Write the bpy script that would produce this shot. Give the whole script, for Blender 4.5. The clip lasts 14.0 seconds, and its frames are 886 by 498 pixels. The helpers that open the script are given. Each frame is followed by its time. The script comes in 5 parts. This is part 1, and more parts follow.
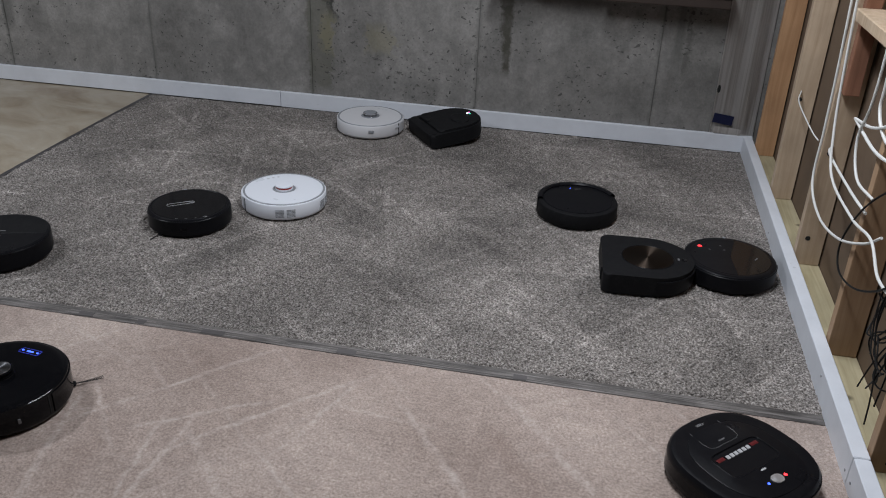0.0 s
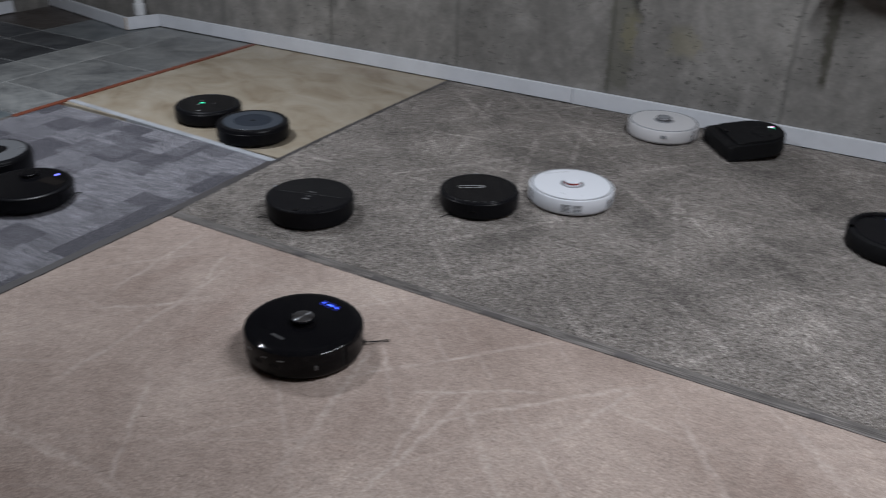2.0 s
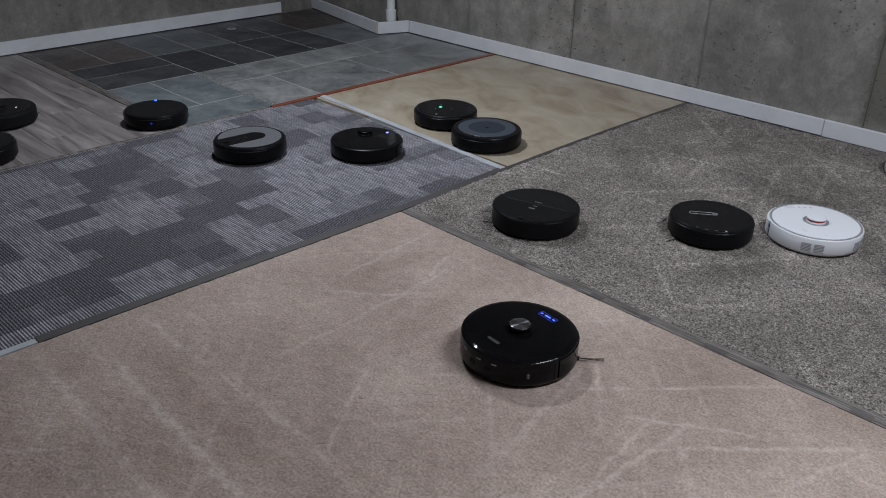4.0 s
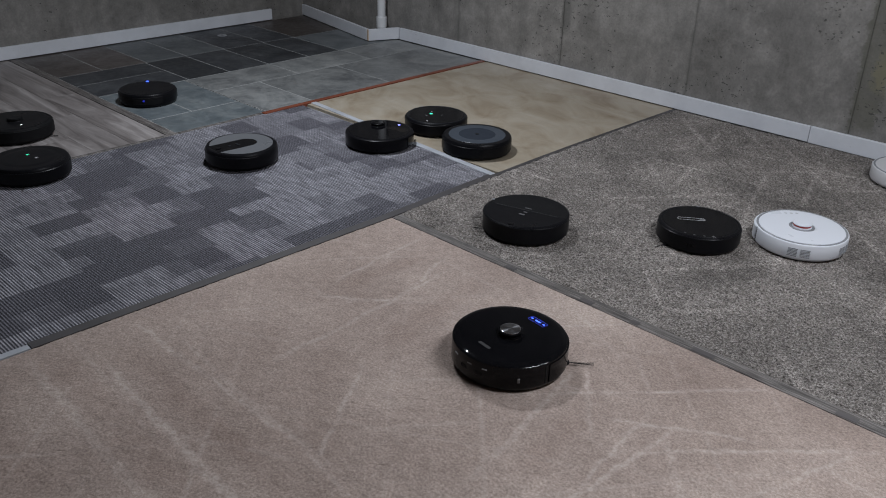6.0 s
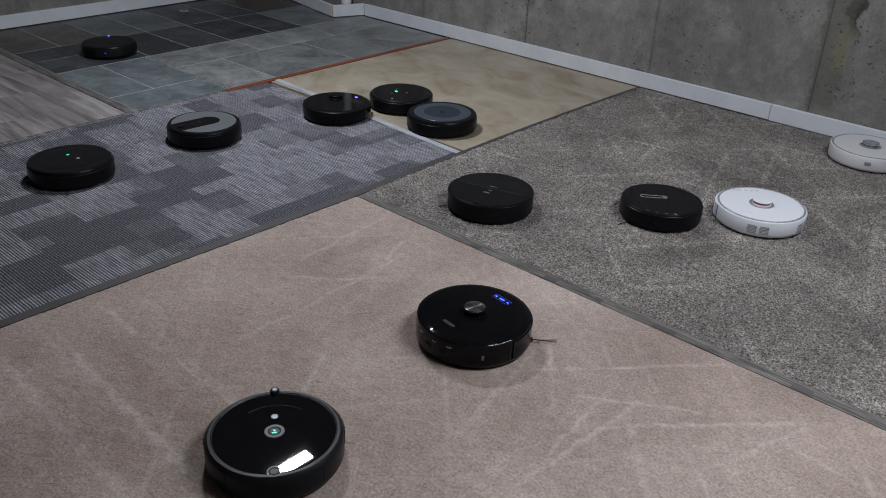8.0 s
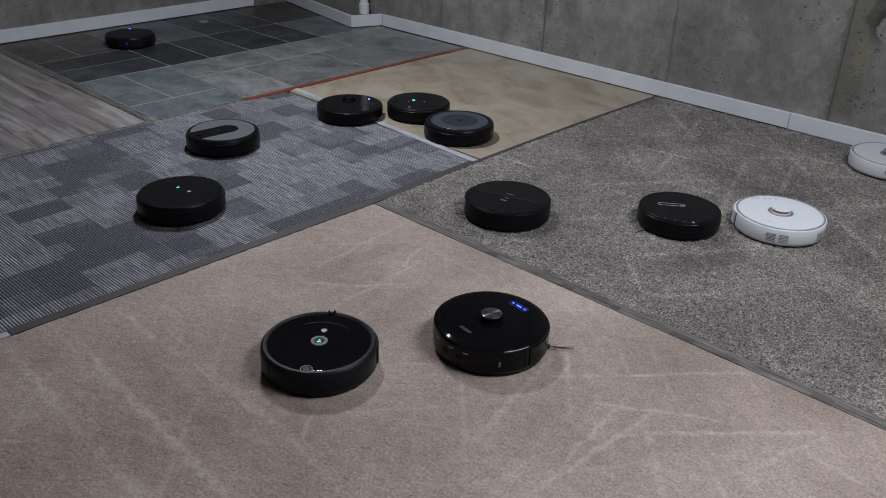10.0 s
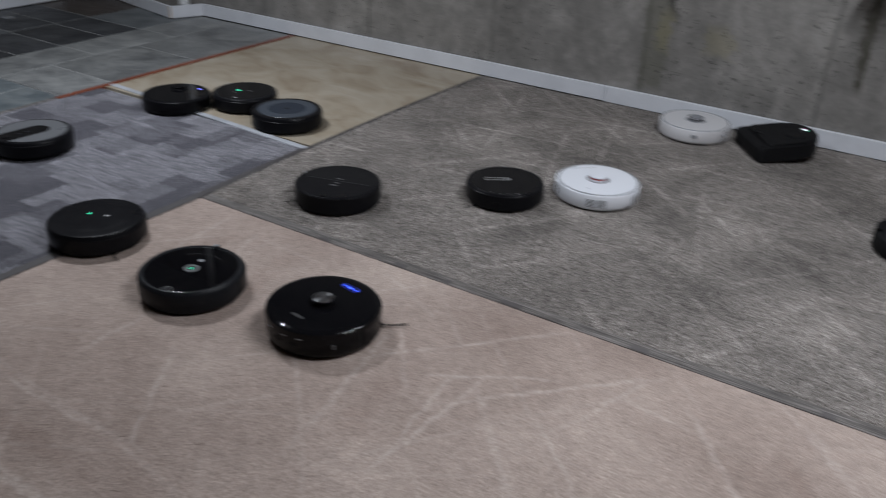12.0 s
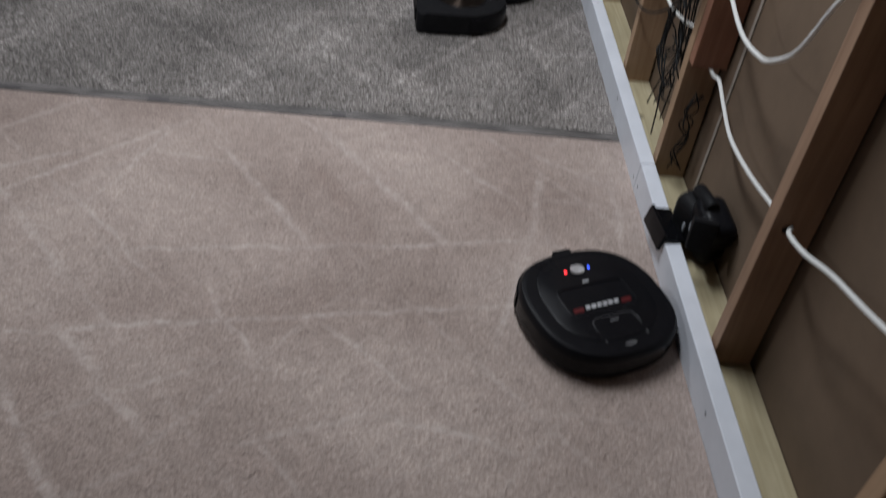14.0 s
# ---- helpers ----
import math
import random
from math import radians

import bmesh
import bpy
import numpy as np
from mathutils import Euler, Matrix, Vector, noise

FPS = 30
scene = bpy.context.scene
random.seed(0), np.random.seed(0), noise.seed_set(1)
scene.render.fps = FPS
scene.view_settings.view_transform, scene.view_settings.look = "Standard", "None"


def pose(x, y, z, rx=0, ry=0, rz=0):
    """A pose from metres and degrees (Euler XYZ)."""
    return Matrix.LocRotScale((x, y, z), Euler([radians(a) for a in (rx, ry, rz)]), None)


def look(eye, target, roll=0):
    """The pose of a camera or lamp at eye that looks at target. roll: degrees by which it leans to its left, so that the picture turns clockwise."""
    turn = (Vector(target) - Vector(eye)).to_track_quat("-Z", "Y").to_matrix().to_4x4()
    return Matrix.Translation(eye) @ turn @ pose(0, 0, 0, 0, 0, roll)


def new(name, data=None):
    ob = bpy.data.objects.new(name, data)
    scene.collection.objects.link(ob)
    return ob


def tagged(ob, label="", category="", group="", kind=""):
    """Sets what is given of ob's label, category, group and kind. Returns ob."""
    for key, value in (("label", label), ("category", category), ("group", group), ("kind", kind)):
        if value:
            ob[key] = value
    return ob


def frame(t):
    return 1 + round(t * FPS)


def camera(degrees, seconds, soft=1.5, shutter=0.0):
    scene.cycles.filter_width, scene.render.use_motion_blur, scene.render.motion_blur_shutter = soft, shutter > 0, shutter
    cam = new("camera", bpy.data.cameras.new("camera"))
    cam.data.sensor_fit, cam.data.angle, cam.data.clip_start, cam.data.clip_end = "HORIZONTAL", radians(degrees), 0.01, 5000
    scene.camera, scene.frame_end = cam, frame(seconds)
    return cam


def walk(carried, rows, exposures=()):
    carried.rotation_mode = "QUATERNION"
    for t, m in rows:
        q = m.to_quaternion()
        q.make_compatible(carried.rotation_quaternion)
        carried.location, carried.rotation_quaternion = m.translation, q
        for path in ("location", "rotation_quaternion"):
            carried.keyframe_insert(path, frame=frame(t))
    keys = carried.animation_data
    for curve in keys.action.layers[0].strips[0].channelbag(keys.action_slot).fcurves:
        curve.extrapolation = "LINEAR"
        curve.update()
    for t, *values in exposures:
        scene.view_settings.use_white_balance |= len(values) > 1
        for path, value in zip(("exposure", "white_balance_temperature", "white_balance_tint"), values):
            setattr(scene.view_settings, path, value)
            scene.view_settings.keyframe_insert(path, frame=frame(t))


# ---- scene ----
cam = camera(55.1, 14.0, soft=1.0, shutter=0.4)
PATH = [
    (0, (2.484, -2.042, 1.461), (2.162, -0.29, 0.55), 2.3),
    (0.5, (2.469, -2.034, 1.452), (2.154, -0.272, 0.558), 2.2),
    (1, (2.445, -2.034, 1.444), (2.06, -0.289, 0.543), 1.9),
    (1.5, (2.398, -2.052, 1.415), (1.82, -0.366, 0.507), 2.4),
    (2, (2.343, -2.061, 1.407), (1.487, -0.504, 0.489), 1.8),
    (2.5, (2.304, -2.101, 1.396), (1.211, -0.698, 0.482), 1.8),
    (3, (2.296, -2.087, 1.388), (1.059, -0.804, 0.481), 1.3),
    (5.5, (2.315, -2.107, 1.412), (1.061, -0.827, 0.524), 1.4),
    (6, (2.316, -2.11, 1.408), (1.078, -0.814, 0.521), 1.5),
    (6.5, (2.332, -2.105, 1.398), (1.111, -0.799, 0.502), 1.7),
    (7, (2.339, -2.099, 1.401), (1.148, -0.784, 0.479), 2.0),
    (7.5, (2.329, -2.099, 1.405), (1.165, -0.769, 0.468), 2.4),
    (8, (2.328, -2.105, 1.417), (1.162, -0.775, 0.484), 2.3),
    (10.5, (2.333, -2.111, 1.403), (1.122, -0.803, 0.495), 1.7),
    (11, (2.334, -2.108, 1.403), (1.121, -0.805, 0.493), 1.5),
    (11.5, (2.349, -2.105, 1.407), (1.154, -0.788, 0.492), 1.4),
    (12, (2.415, -2.079, 1.396), (1.485, -0.568, 0.473), 2.5),
    (12.5, (2.499, -2.086, 1.4), (1.938, -0.435, 0.421), 3.9),
    (13, (2.567, -2.097, 1.407), (2.336, -0.401, 0.372), 5.6),
    (13.5, (2.591, -2.118, 1.398), (2.592, -0.438, 0.312), 7.4),
    (14, (2.531, -2.157, 1.377), (2.656, -0.644, 0.075), 7.5),
]
walk(cam, [(t, look(eye, target, roll)) for t, eye, target, roll in PATH], [(0, 0.0), (12.3, 0.0), (13.1, -0.16), (14, -0.14)])

# ---- light ----
world = bpy.data.worlds.new("basement")
world.use_nodes = True
world.node_tree.nodes["Background"].inputs[0].default_value = (0.55, 0.6, 0.7, 1)
world.node_tree.nodes["Background"].inputs[1].default_value = 0.02
scene.world = world


def shop_light(x, y, z, length, power, turn=0.0, width=0.16):
    data = bpy.data.lights.new("shop_light", "AREA")
    data.shape, data.size, data.size_y = "RECTANGLE", width, length
    data.energy, data.color = power, (0.88, 0.93, 1.0)
    lamp = new("shop_light", data)
    lamp.matrix_world = pose(x, y, z, 0, 0, turn)
    return lamp


shop_light(-0.94, 0.28, 2.36, 0.31, 52, width=0.08)
shop_light(2.25, -0.36, 2.36, 0.7, 23)
shop_light(2.38, 0.45, 2.36, 1.2, 38.5)

# ---- materials ----


class Mat:
    """A small builder of node materials."""

    def __init__(self, name, color=(0.5, 0.5, 0.5), rough=0.6, metal=0.0):
        self.m = bpy.data.materials.new(name)
        self.m.use_nodes = True
        self.t = self.m.node_tree
        self.b = self.t.nodes["Principled BSDF"]
        self.b.inputs["Base Color"].default_value = (*color, 1)
        self.b.inputs["Roughness"].default_value = rough
        self.b.inputs["Metallic"].default_value = metal
        self.height = None

    def node(self, kind, **sets):
        n = self.t.nodes.new("ShaderNode" + kind)
        for k, v in sets.items():
            k = k.replace("_", " ")
            if hasattr(v, "is_output"):
                self.t.links.new(v, n.inputs[k])
            else:
                n.inputs[k].default_value = v
        return n

    def link(self, a, b):
        self.t.links.new(a, b)

    def place(self, scale=(1, 1, 1), rot=0.0, at=(0, 0, 0)):
        """World position, turned about z and stretched."""
        g = self.t.nodes.new("ShaderNodeNewGeometry")
        m = self.t.nodes.new("ShaderNodeMapping")
        m.inputs["Rotation"].default_value = (0, 0, radians(rot))
        m.inputs["Location"].default_value = at
        self.link(g.outputs["Position"], m.inputs["Vector"])
        k = self.t.nodes.new("ShaderNodeVectorMath")
        k.operation = "MULTIPLY"
        self.link(m.outputs[0], k.inputs[0])
        k.inputs[1].default_value = scale
        return k.outputs[0]

    def local(self, scale=(1, 1, 1)):
        c = self.t.nodes.new("ShaderNodeTexCoord")
        k = self.t.nodes.new("ShaderNodeVectorMath")
        k.operation = "MULTIPLY"
        self.link(c.outputs["Object"], k.inputs[0])
        k.inputs[1].default_value = scale
        return k.outputs[0]

    def noise(self, vec, scale, detail=4, rough=0.55, distort=0.0):
        return self.node("TexNoise", Vector=vec, Scale=scale, Detail=detail, Roughness=rough, Distortion=distort).outputs["Fac"]

    def ramp(self, fac, stops):
        r = self.t.nodes.new("ShaderNodeValToRGB")
        e = r.color_ramp.elements
        while len(e) < len(stops):
            e.new(0.5)
        for p, (at, col) in zip(e, stops):
            p.position = at
            p.color = (*col, 1) if isinstance(col, tuple) else (col, col, col, 1)
        self.link(fac, r.inputs[0])
        return r.outputs[0]

    def mix(self, fac, a, b, kind="MIX"):
        n = self.t.nodes.new("ShaderNodeMix")
        n.data_type, n.blend_type = "RGBA", kind
        for v, i in ((fac, 0), (a, 6), (b, 7)):
            if hasattr(v, "is_output"):
                self.link(v, n.inputs[i])
            elif i == 0:
                n.inputs[0].default_value = v
            else:
                n.inputs[i].default_value = (*v, 1) if isinstance(v, tuple) else (v, v, v, 1)
        return n.outputs[2]

    def math(self, op, a, b=0.0, c=0.0):
        n = self.t.nodes.new("ShaderNodeMath")
        n.operation = op
        for i, v in enumerate((a, b, c)):
            if hasattr(v, "is_output"):
                self.link(v, n.inputs[i])
            else:
                n.inputs[i].default_value = v
        return n.outputs[0]

    def lines(self, rot, gap, half, seed, warp=0.05):
        """Straight broken lines about gap apart, each at a place and of a strength of its own."""
        s = self.node("SeparateXYZ", Vector=self.place((1, 1, 1), rot, (seed, seed * 0.7, 0))).outputs
        bend = self.math("SUBTRACT", self.noise(self.place((1, 1, 1), 0, (seed, 0, 0)), 1.1, 1), 0.5)
        u = self.math("DIVIDE", self.math("ADD", s[0], self.math("MULTIPLY", bend, warp)), gap)
        cell = self.math("FLOOR", u)
        w = self.t.nodes.new("ShaderNodeTexWhiteNoise")
        w.noise_dimensions = "1D"
        self.link(self.math("ADD", cell, seed + 0.5), w.inputs["W"])
        at = self.math("ADD", self.math("MULTIPLY", w.outputs["Value"], 0.7), 0.15)
        d = self.math("MULTIPLY", self.math("ABSOLUTE", self.math("SUBTRACT", self.math("FRACT", u), at)), gap)
        line = self.node("MapRange", Value=d, From_Min=half * 0.35, From_Max=half, To_Min=1.0, To_Max=0.0).outputs[0]
        along = self.node("CombineXYZ", X=self.math("MULTIPLY", cell, 5.37), Y=self.math("MULTIPLY", s[1], 1.4), Z=float(seed)).outputs[0]
        gate = self.node("MapRange", Value=self.noise(along, 1.0, 2), From_Min=0.475, From_Max=0.61).outputs[0]
        return self.math("MULTIPLY", line, gate)

    def stroke(self, where, x0, y0, x1, y1, half):
        """One straight pass over the pile, from end to end, with soft edges."""
        long = math.hypot(x1 - x0, y1 - y0)
        dx, dy = (x1 - x0) / long, (y1 - y0) / long
        out = []
        for ax, ay, reach, soft in ((dx, dy, long / 2, 0.05), (-dy, dx, half * 0.65, half * 0.35)):
            n = self.t.nodes.new("ShaderNodeVectorMath")
            n.operation = "DOT_PRODUCT"
            self.link(where, n.inputs[0])
            n.inputs[1].default_value = (ax, ay, 0)
            off = self.math("ABSOLUTE", self.math("SUBTRACT", n.outputs["Value"], ax * (x0 + x1) / 2 + ay * (y0 + y1) / 2))
            out.append(self.node("MapRange", Value=off, From_Min=reach - soft, From_Max=reach + soft, To_Min=1.0, To_Max=0.0).outputs[0])
        return self.math("MULTIPLY", out[0], out[1])

    def strokes(self, rows, half):
        n = self.node("TexNoise", Vector=self.place(), Scale=9.0, Detail=3.0)
        shift = self.t.nodes.new("ShaderNodeVectorMath")
        shift.operation = "MULTIPLY_ADD"
        self.link(n.outputs["Color"], shift.inputs[0])
        shift.inputs[1].default_value = (0.05, 0.05, 0)
        self.link(self.place((1, 1, 1), 0, (-0.025, -0.025, 0)), shift.inputs[2])
        total = None
        for row in rows:
            one = self.stroke(shift.outputs[0], *row[:4], row[4] if len(row) > 4 else half)
            total = one if total is None else self.math("MAXIMUM", total, one)
        return total

    def swaths(self, rot, gap, seed, warp=0.12):
        """Broad bands of pile laid one way or the other."""
        s = self.node("SeparateXYZ", Vector=self.place((1, 1, 1), rot, (seed, seed * 0.7, 0))).outputs
        bend = self.math("SUBTRACT", self.noise(self.place((1, 1, 1), 0, (seed, 3, 0)), 2.2, 3), 0.5)
        u = self.math("DIVIDE", self.math("ADD", s[0], self.math("MULTIPLY", bend, warp)), gap)
        v = self.node("CombineXYZ", X=u, Y=self.math("MULTIPLY", s[1], 0.5), Z=float(seed)).outputs[0]
        return self.noise(v, 1.0, 1, 0.4)

    def color(self, c):
        self.link(c, self.b.inputs["Base Color"])
        return self

    def rough(self, r):
        self.link(r, self.b.inputs["Roughness"])
        return self

    def bump(self, h, dist, strength=1.0):
        n = self.node("Bump", Height=h, Distance=dist, Strength=strength)
        if self.height:
            self.link(self.height, n.inputs["Normal"])
        self.height = n.outputs[0]
        self.link(self.height, self.b.inputs["Normal"])
        return self

    def xyz(self):
        g = self.t.nodes.new("ShaderNodeNewGeometry")
        s = self.node("SeparateXYZ", Vector=g.outputs["Position"])
        return s.outputs


def band(k, v, a, b, soft):
    """1 where v lies between a and b, with soft ends."""
    lo = k.node("MapRange", Value=v, From_Min=a - soft, From_Max=a + soft).outputs[0]
    hi = k.node("MapRange", Value=v, From_Min=b - soft, From_Max=b + soft).outputs[0]
    return k.math("MULTIPLY", lo, k.math("SUBTRACT", 1.0, hi))


def beige_carpet_material():
    k = Mat("beige_cut_pile", rough=0.95)
    grain = k.noise(k.place(), 135, 3, 0.72)
    blotch = k.noise(k.place(), 1.6, 5, 0.62, 0.6)
    c = k.ramp(grain, [(0.28, (0.215, 0.165, 0.141)), (0.5, (0.338, 0.269, 0.236)), (0.72, (0.475, 0.391, 0.350))])
    c = k.mix(0.6, c, k.ramp(blotch, [(0.34, (0.80, 0.77, 0.76)), (0.5, (0.97, 0.97, 0.97)), (0.66, (1.15, 1.17, 1.17))]), "MULTIPLY")
    for rot, gap, seed in ((-85, 0.34, 3), (-42, 0.30, 8), (35, 0.36, 15)):
        c = k.mix(0.5, c, k.ramp(k.swaths(rot, gap, seed), [(0.38, (0.86, 0.84, 0.83)), (0.47, (0.97, 0.965, 0.96)), (0.55, (1.03, 1.03, 1.03)), (0.64, (1.13, 1.14, 1.14))]), "MULTIPLY")
    mottle = k.noise(k.place(), 26, 5, 0.7)
    c = k.mix(0.95, c, k.ramp(mottle, [(0.32, 0.84), (0.5, 0.99), (0.68, 1.14)]), "MULTIPLY")
    # darker passes where the pile was pushed the other way
    passes = [(0.1, -1.39, 0.95, -1.43, 0.07), (0.06, -1.66, 1.0, -1.70, 0.13), (0.2, -1.22, 1.0, -1.24, 0.045), (0.32, -0.50, 0.34, -0.16, 0.05), (0.68, -0.62, 0.62, -0.16, 0.06),
              (1.34, -0.78, 1.30, -0.50, 0.06), (2.98, -0.42, 3.02, -0.60, 0.06), (2.28, -0.22, 2.48, -0.50, 0.035)]
    dark = k.math("MULTIPLY", k.strokes(passes, 0.06), k.ramp(k.noise(k.place(), 5.0, 4, 0.6), [(0.3, 0.35), (0.6, 1.0)]))
    c = k.mix(k.math("MULTIPLY", dark, 0.65), c, k.mix(1.0, c, (0.83, 0.79, 0.775), "MULTIPLY"))
    # light tracks that wheels left in the pile
    west = [(0.07, -1.46, 0.95, -1.50, 0.019), (0.24, -1.30, 1.05, -1.36, 0.019), (0.09, -1.13, 1.0, -1.11, 0.013), (0.53, -0.90, 0.48, -0.16, 0.013), (0.27, -0.48, 0.23, -0.08), (1.28, -0.90, 1.17, -0.36, 0.015),
            (1.18, -0.30, 1.36, -0.53), (1.18, -0.50, 1.60, -0.03), (1.47, -0.72, 1.44, -0.40), (0.96, -0.06, 1.22, -0.19), (0.48, -0.33, 0.41, -0.11), (0.97, -1.13, 0.73, -0.78), (0.30, -0.62, 0.62, -0.36)]
    east = [(1.53, -0.43, 1.80, -0.75, 0.016), (1.49, -0.53, 1.92, -0.09), (1.74, -0.47, 2.00, -0.73), (1.90, -0.12, 1.78, -0.46), (1.38, -0.45, 1.68, -0.27), (2.33, -0.08, 2.66, -0.53, 0.018), (2.63, -0.11, 2.90, -0.38),
            (2.94, -0.20, 2.89, -0.51, 0.016), (2.89, -0.49, 2.79, -0.86, 0.016), (2.88, -0.08, 3.14, -0.24), (3.14, -0.22, 3.13, -0.50, 0.016), (1.88, -0.65, 2.90, -0.50), (1.70, -0.94, 2.82, -0.74)]
    south = [(2.04, -0.19, 2.34, -0.58, 0.015), (1.80, -0.86, 2.07, -1.15, 0.016), (1.78, -1.07, 1.99, -1.33, 0.016), (2.26, -1.18, 2.52, -1.08), (2.51, -1.08, 2.82, -1.15), (1.48, -0.86, 1.52, -0.38), (2.42, -0.86, 2.60, -1.02), (2.12, -0.74, 2.26, -0.96), (1.55, -0.78, 1.75, -1.0)]
    tracks = k.strokes(west + east + south, 0.011)
    for rot, gap, half, seed in ((-85, 0.26, 0.011, 1), (-42, 0.22, 0.010, 9), (38, 0.25, 0.010, 18), (60, 0.30, 0.010, 31)):
        tracks = k.math("MAXIMUM", tracks, k.math("MULTIPLY", k.lines(rot, gap, half, seed, 0.09), 0.62))
    frayed = k.mix(1.0, tracks, k.ramp(k.noise(k.place(), 48, 4, 0.65), [(0.36, 0.12), (0.60, 1.0)]), "MULTIPLY")
    frayed = k.mix(1.0, frayed, k.ramp(k.noise(k.place(), 6.5, 3, 0.6), [(0.36, 0.35), (0.58, 1.0)]), "MULTIPLY")
    c = k.mix(k.math("MULTIPLY", frayed, 0.50), c, (0.56, 0.485, 0.445))
    k.color(c).bump(grain, 0.004, 0.8)
    k.bump(blotch, 0.01, 0.25)
    return k.m


def grey_carpet_material():
    k = Mat("grey_twist_pile", rough=0.97)
    grain = k.noise(k.place(), 150, 3, 0.75)
    fine = k.noise(k.place(), 420, 2, 0.7)
    blotch = k.noise(k.place(), 2.6, 4, 0.6, 0.8)
    c = k.ramp(grain, [(0.33, (0.036, 0.031, 0.028)), (0.46, (0.142, 0.126, 0.115)), (0.56, (0.272, 0.246, 0.229)), (0.70, (0.51, 0.475, 0.45))])
    c = k.mix(0.5, c, k.ramp(fine, [(0.3, 0.5), (0.7, 1.35)]), "MULTIPLY")
    c = k.mix(0.9, c, k.ramp(blotch, [(0.32, 0.62), (0.46, 0.90), (0.54, 1.02), (0.7, 1.24)]), "MULTIPLY")
    for rot, gap, seed in ((-46, 0.42, 5), (40, 0.38, 12)):
        c = k.mix(0.8, c, k.ramp(k.swaths(rot, gap, seed), [(0.38, 0.88), (0.5, 1.0), (0.62, 1.13)]), "MULTIPLY")
    mottle = k.noise(k.place(), 26, 4, 0.65)
    c = k.mix(0.9, c, k.ramp(mottle, [(0.32, 0.82), (0.5, 1.0), (0.68, 1.18)]), "MULTIPLY")
    tracks = None
    for rot, gap, half, seed in ((-46, 0.26, 0.020, 2), (84, 0.30, 0.018, 6), (38, 0.30, 0.018, 11), (-15, 0.36, 0.016, 17)):
        line = k.lines(rot, gap, half, seed, 0.08)
        tracks = line if tracks is None else k.math("MAXIMUM", tracks, line)
    frayed = k.math("MULTIPLY", tracks, k.node("MapRange", Value=k.noise(k.place(), 45, 3), From_Min=0.35, From_Max=0.6, To_Min=0.3).outputs[0])
    c = k.mix(k.math("MULTIPLY", frayed, 0.8), c, k.mix(1.0, c, (1.6, 1.6, 1.61), "MULTIPLY"))
    k.color(c).bump(grain, 0.006, 0.9)
    return k.m


def loop_carpet_material():
    k = Mat("ribbed_loop_pile", rough=0.95)
    v = k.place()

    def blocks(w, h, dark, light, shift):
        b = k.t.nodes.new("ShaderNodeTexBrick")
        b.offset, b.offset_frequency, b.squash_frequency = 0.37, 3, 1
        k.link(k.place((1, 1, 1), 90, shift), b.inputs["Vector"])
        b.inputs["Color1"].default_value = (dark, dark, dark, 1)
        b.inputs["Color2"].default_value = (light, light, light, 1)
        b.inputs["Mortar Size"].default_value = 0.0
        b.inputs["Scale"].default_value = 1.0
        b.inputs["Brick Width"].default_value = w
        b.inputs["Row Height"].default_value = h
        return b.outputs["Color"]

    p = k.mix(0.45, blocks(0.22, 0.125, 0.0, 1.0, (0, 0, 0)), blocks(0.15, 0.17, 0.0, 1.0, (0.11, 0.07, 0)))
    speck = k.noise(k.place((0.9, 1.6, 1)), 150, 3, 0.75)
    # groove shade painted in: colour darkens between the modelled ribs, pales on crests
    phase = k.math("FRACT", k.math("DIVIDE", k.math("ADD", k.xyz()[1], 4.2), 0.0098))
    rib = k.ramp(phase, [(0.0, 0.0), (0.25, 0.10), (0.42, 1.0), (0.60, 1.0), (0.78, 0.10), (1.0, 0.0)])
    thread = k.noise(k.place((9, 90, 1)), 1.0, 2, 0.6)
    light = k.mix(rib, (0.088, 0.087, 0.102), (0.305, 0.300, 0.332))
    light = k.mix(0.85, light, k.ramp(thread, [(0.36, 0.55), (0.5, 1.0), (0.64, 1.35)]), "MULTIPLY")
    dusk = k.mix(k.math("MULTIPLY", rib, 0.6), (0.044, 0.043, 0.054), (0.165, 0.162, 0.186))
    dusk = k.mix(1.0, dusk, k.ramp(speck, [(0.34, 0.30), (0.5, 0.95), (0.68, 2.1)]), "MULTIPLY")
    c = k.mix(k.ramp(p, [(0.40, 0.0), (0.47, 0.32), (0.54, 0.60), (0.70, 1.0)]), dusk, light)
    fleck = k.noise(v, 210, 2, 0.7)
    c = k.mix(0.9, c, k.ramp(fleck, [(0.3, 0.5), (0.7, 1.5)]), "MULTIPLY")
    k.color(c).bump(fleck, 0.003, 0.7)
    return k.m


def travertine_material():
    k = Mat("travertine_vinyl", rough=0.42)
    a = k.noise(k.place((1, 1.6, 1), 20), 3.2, 8, 0.62, 0.8)
    b = k.noise(k.place((1, 2.2, 1), -35), 9, 6, 0.65, 1.2)
    c = k.ramp(a, [(0.3, (0.222, 0.172, 0.118)), (0.48, (0.315, 0.268, 0.205)), (0.7, (0.385, 0.345, 0.285))])
    c = k.mix(0.45, c, k.ramp(b, [(0.3, 0.78), (0.6, 1.06)]), "MULTIPLY")
    k.color(c).rough(k.ramp(b, [(0.3, 0.36), (0.7, 0.5)])).bump(b, 0.0012, 0.3)
    return k.m


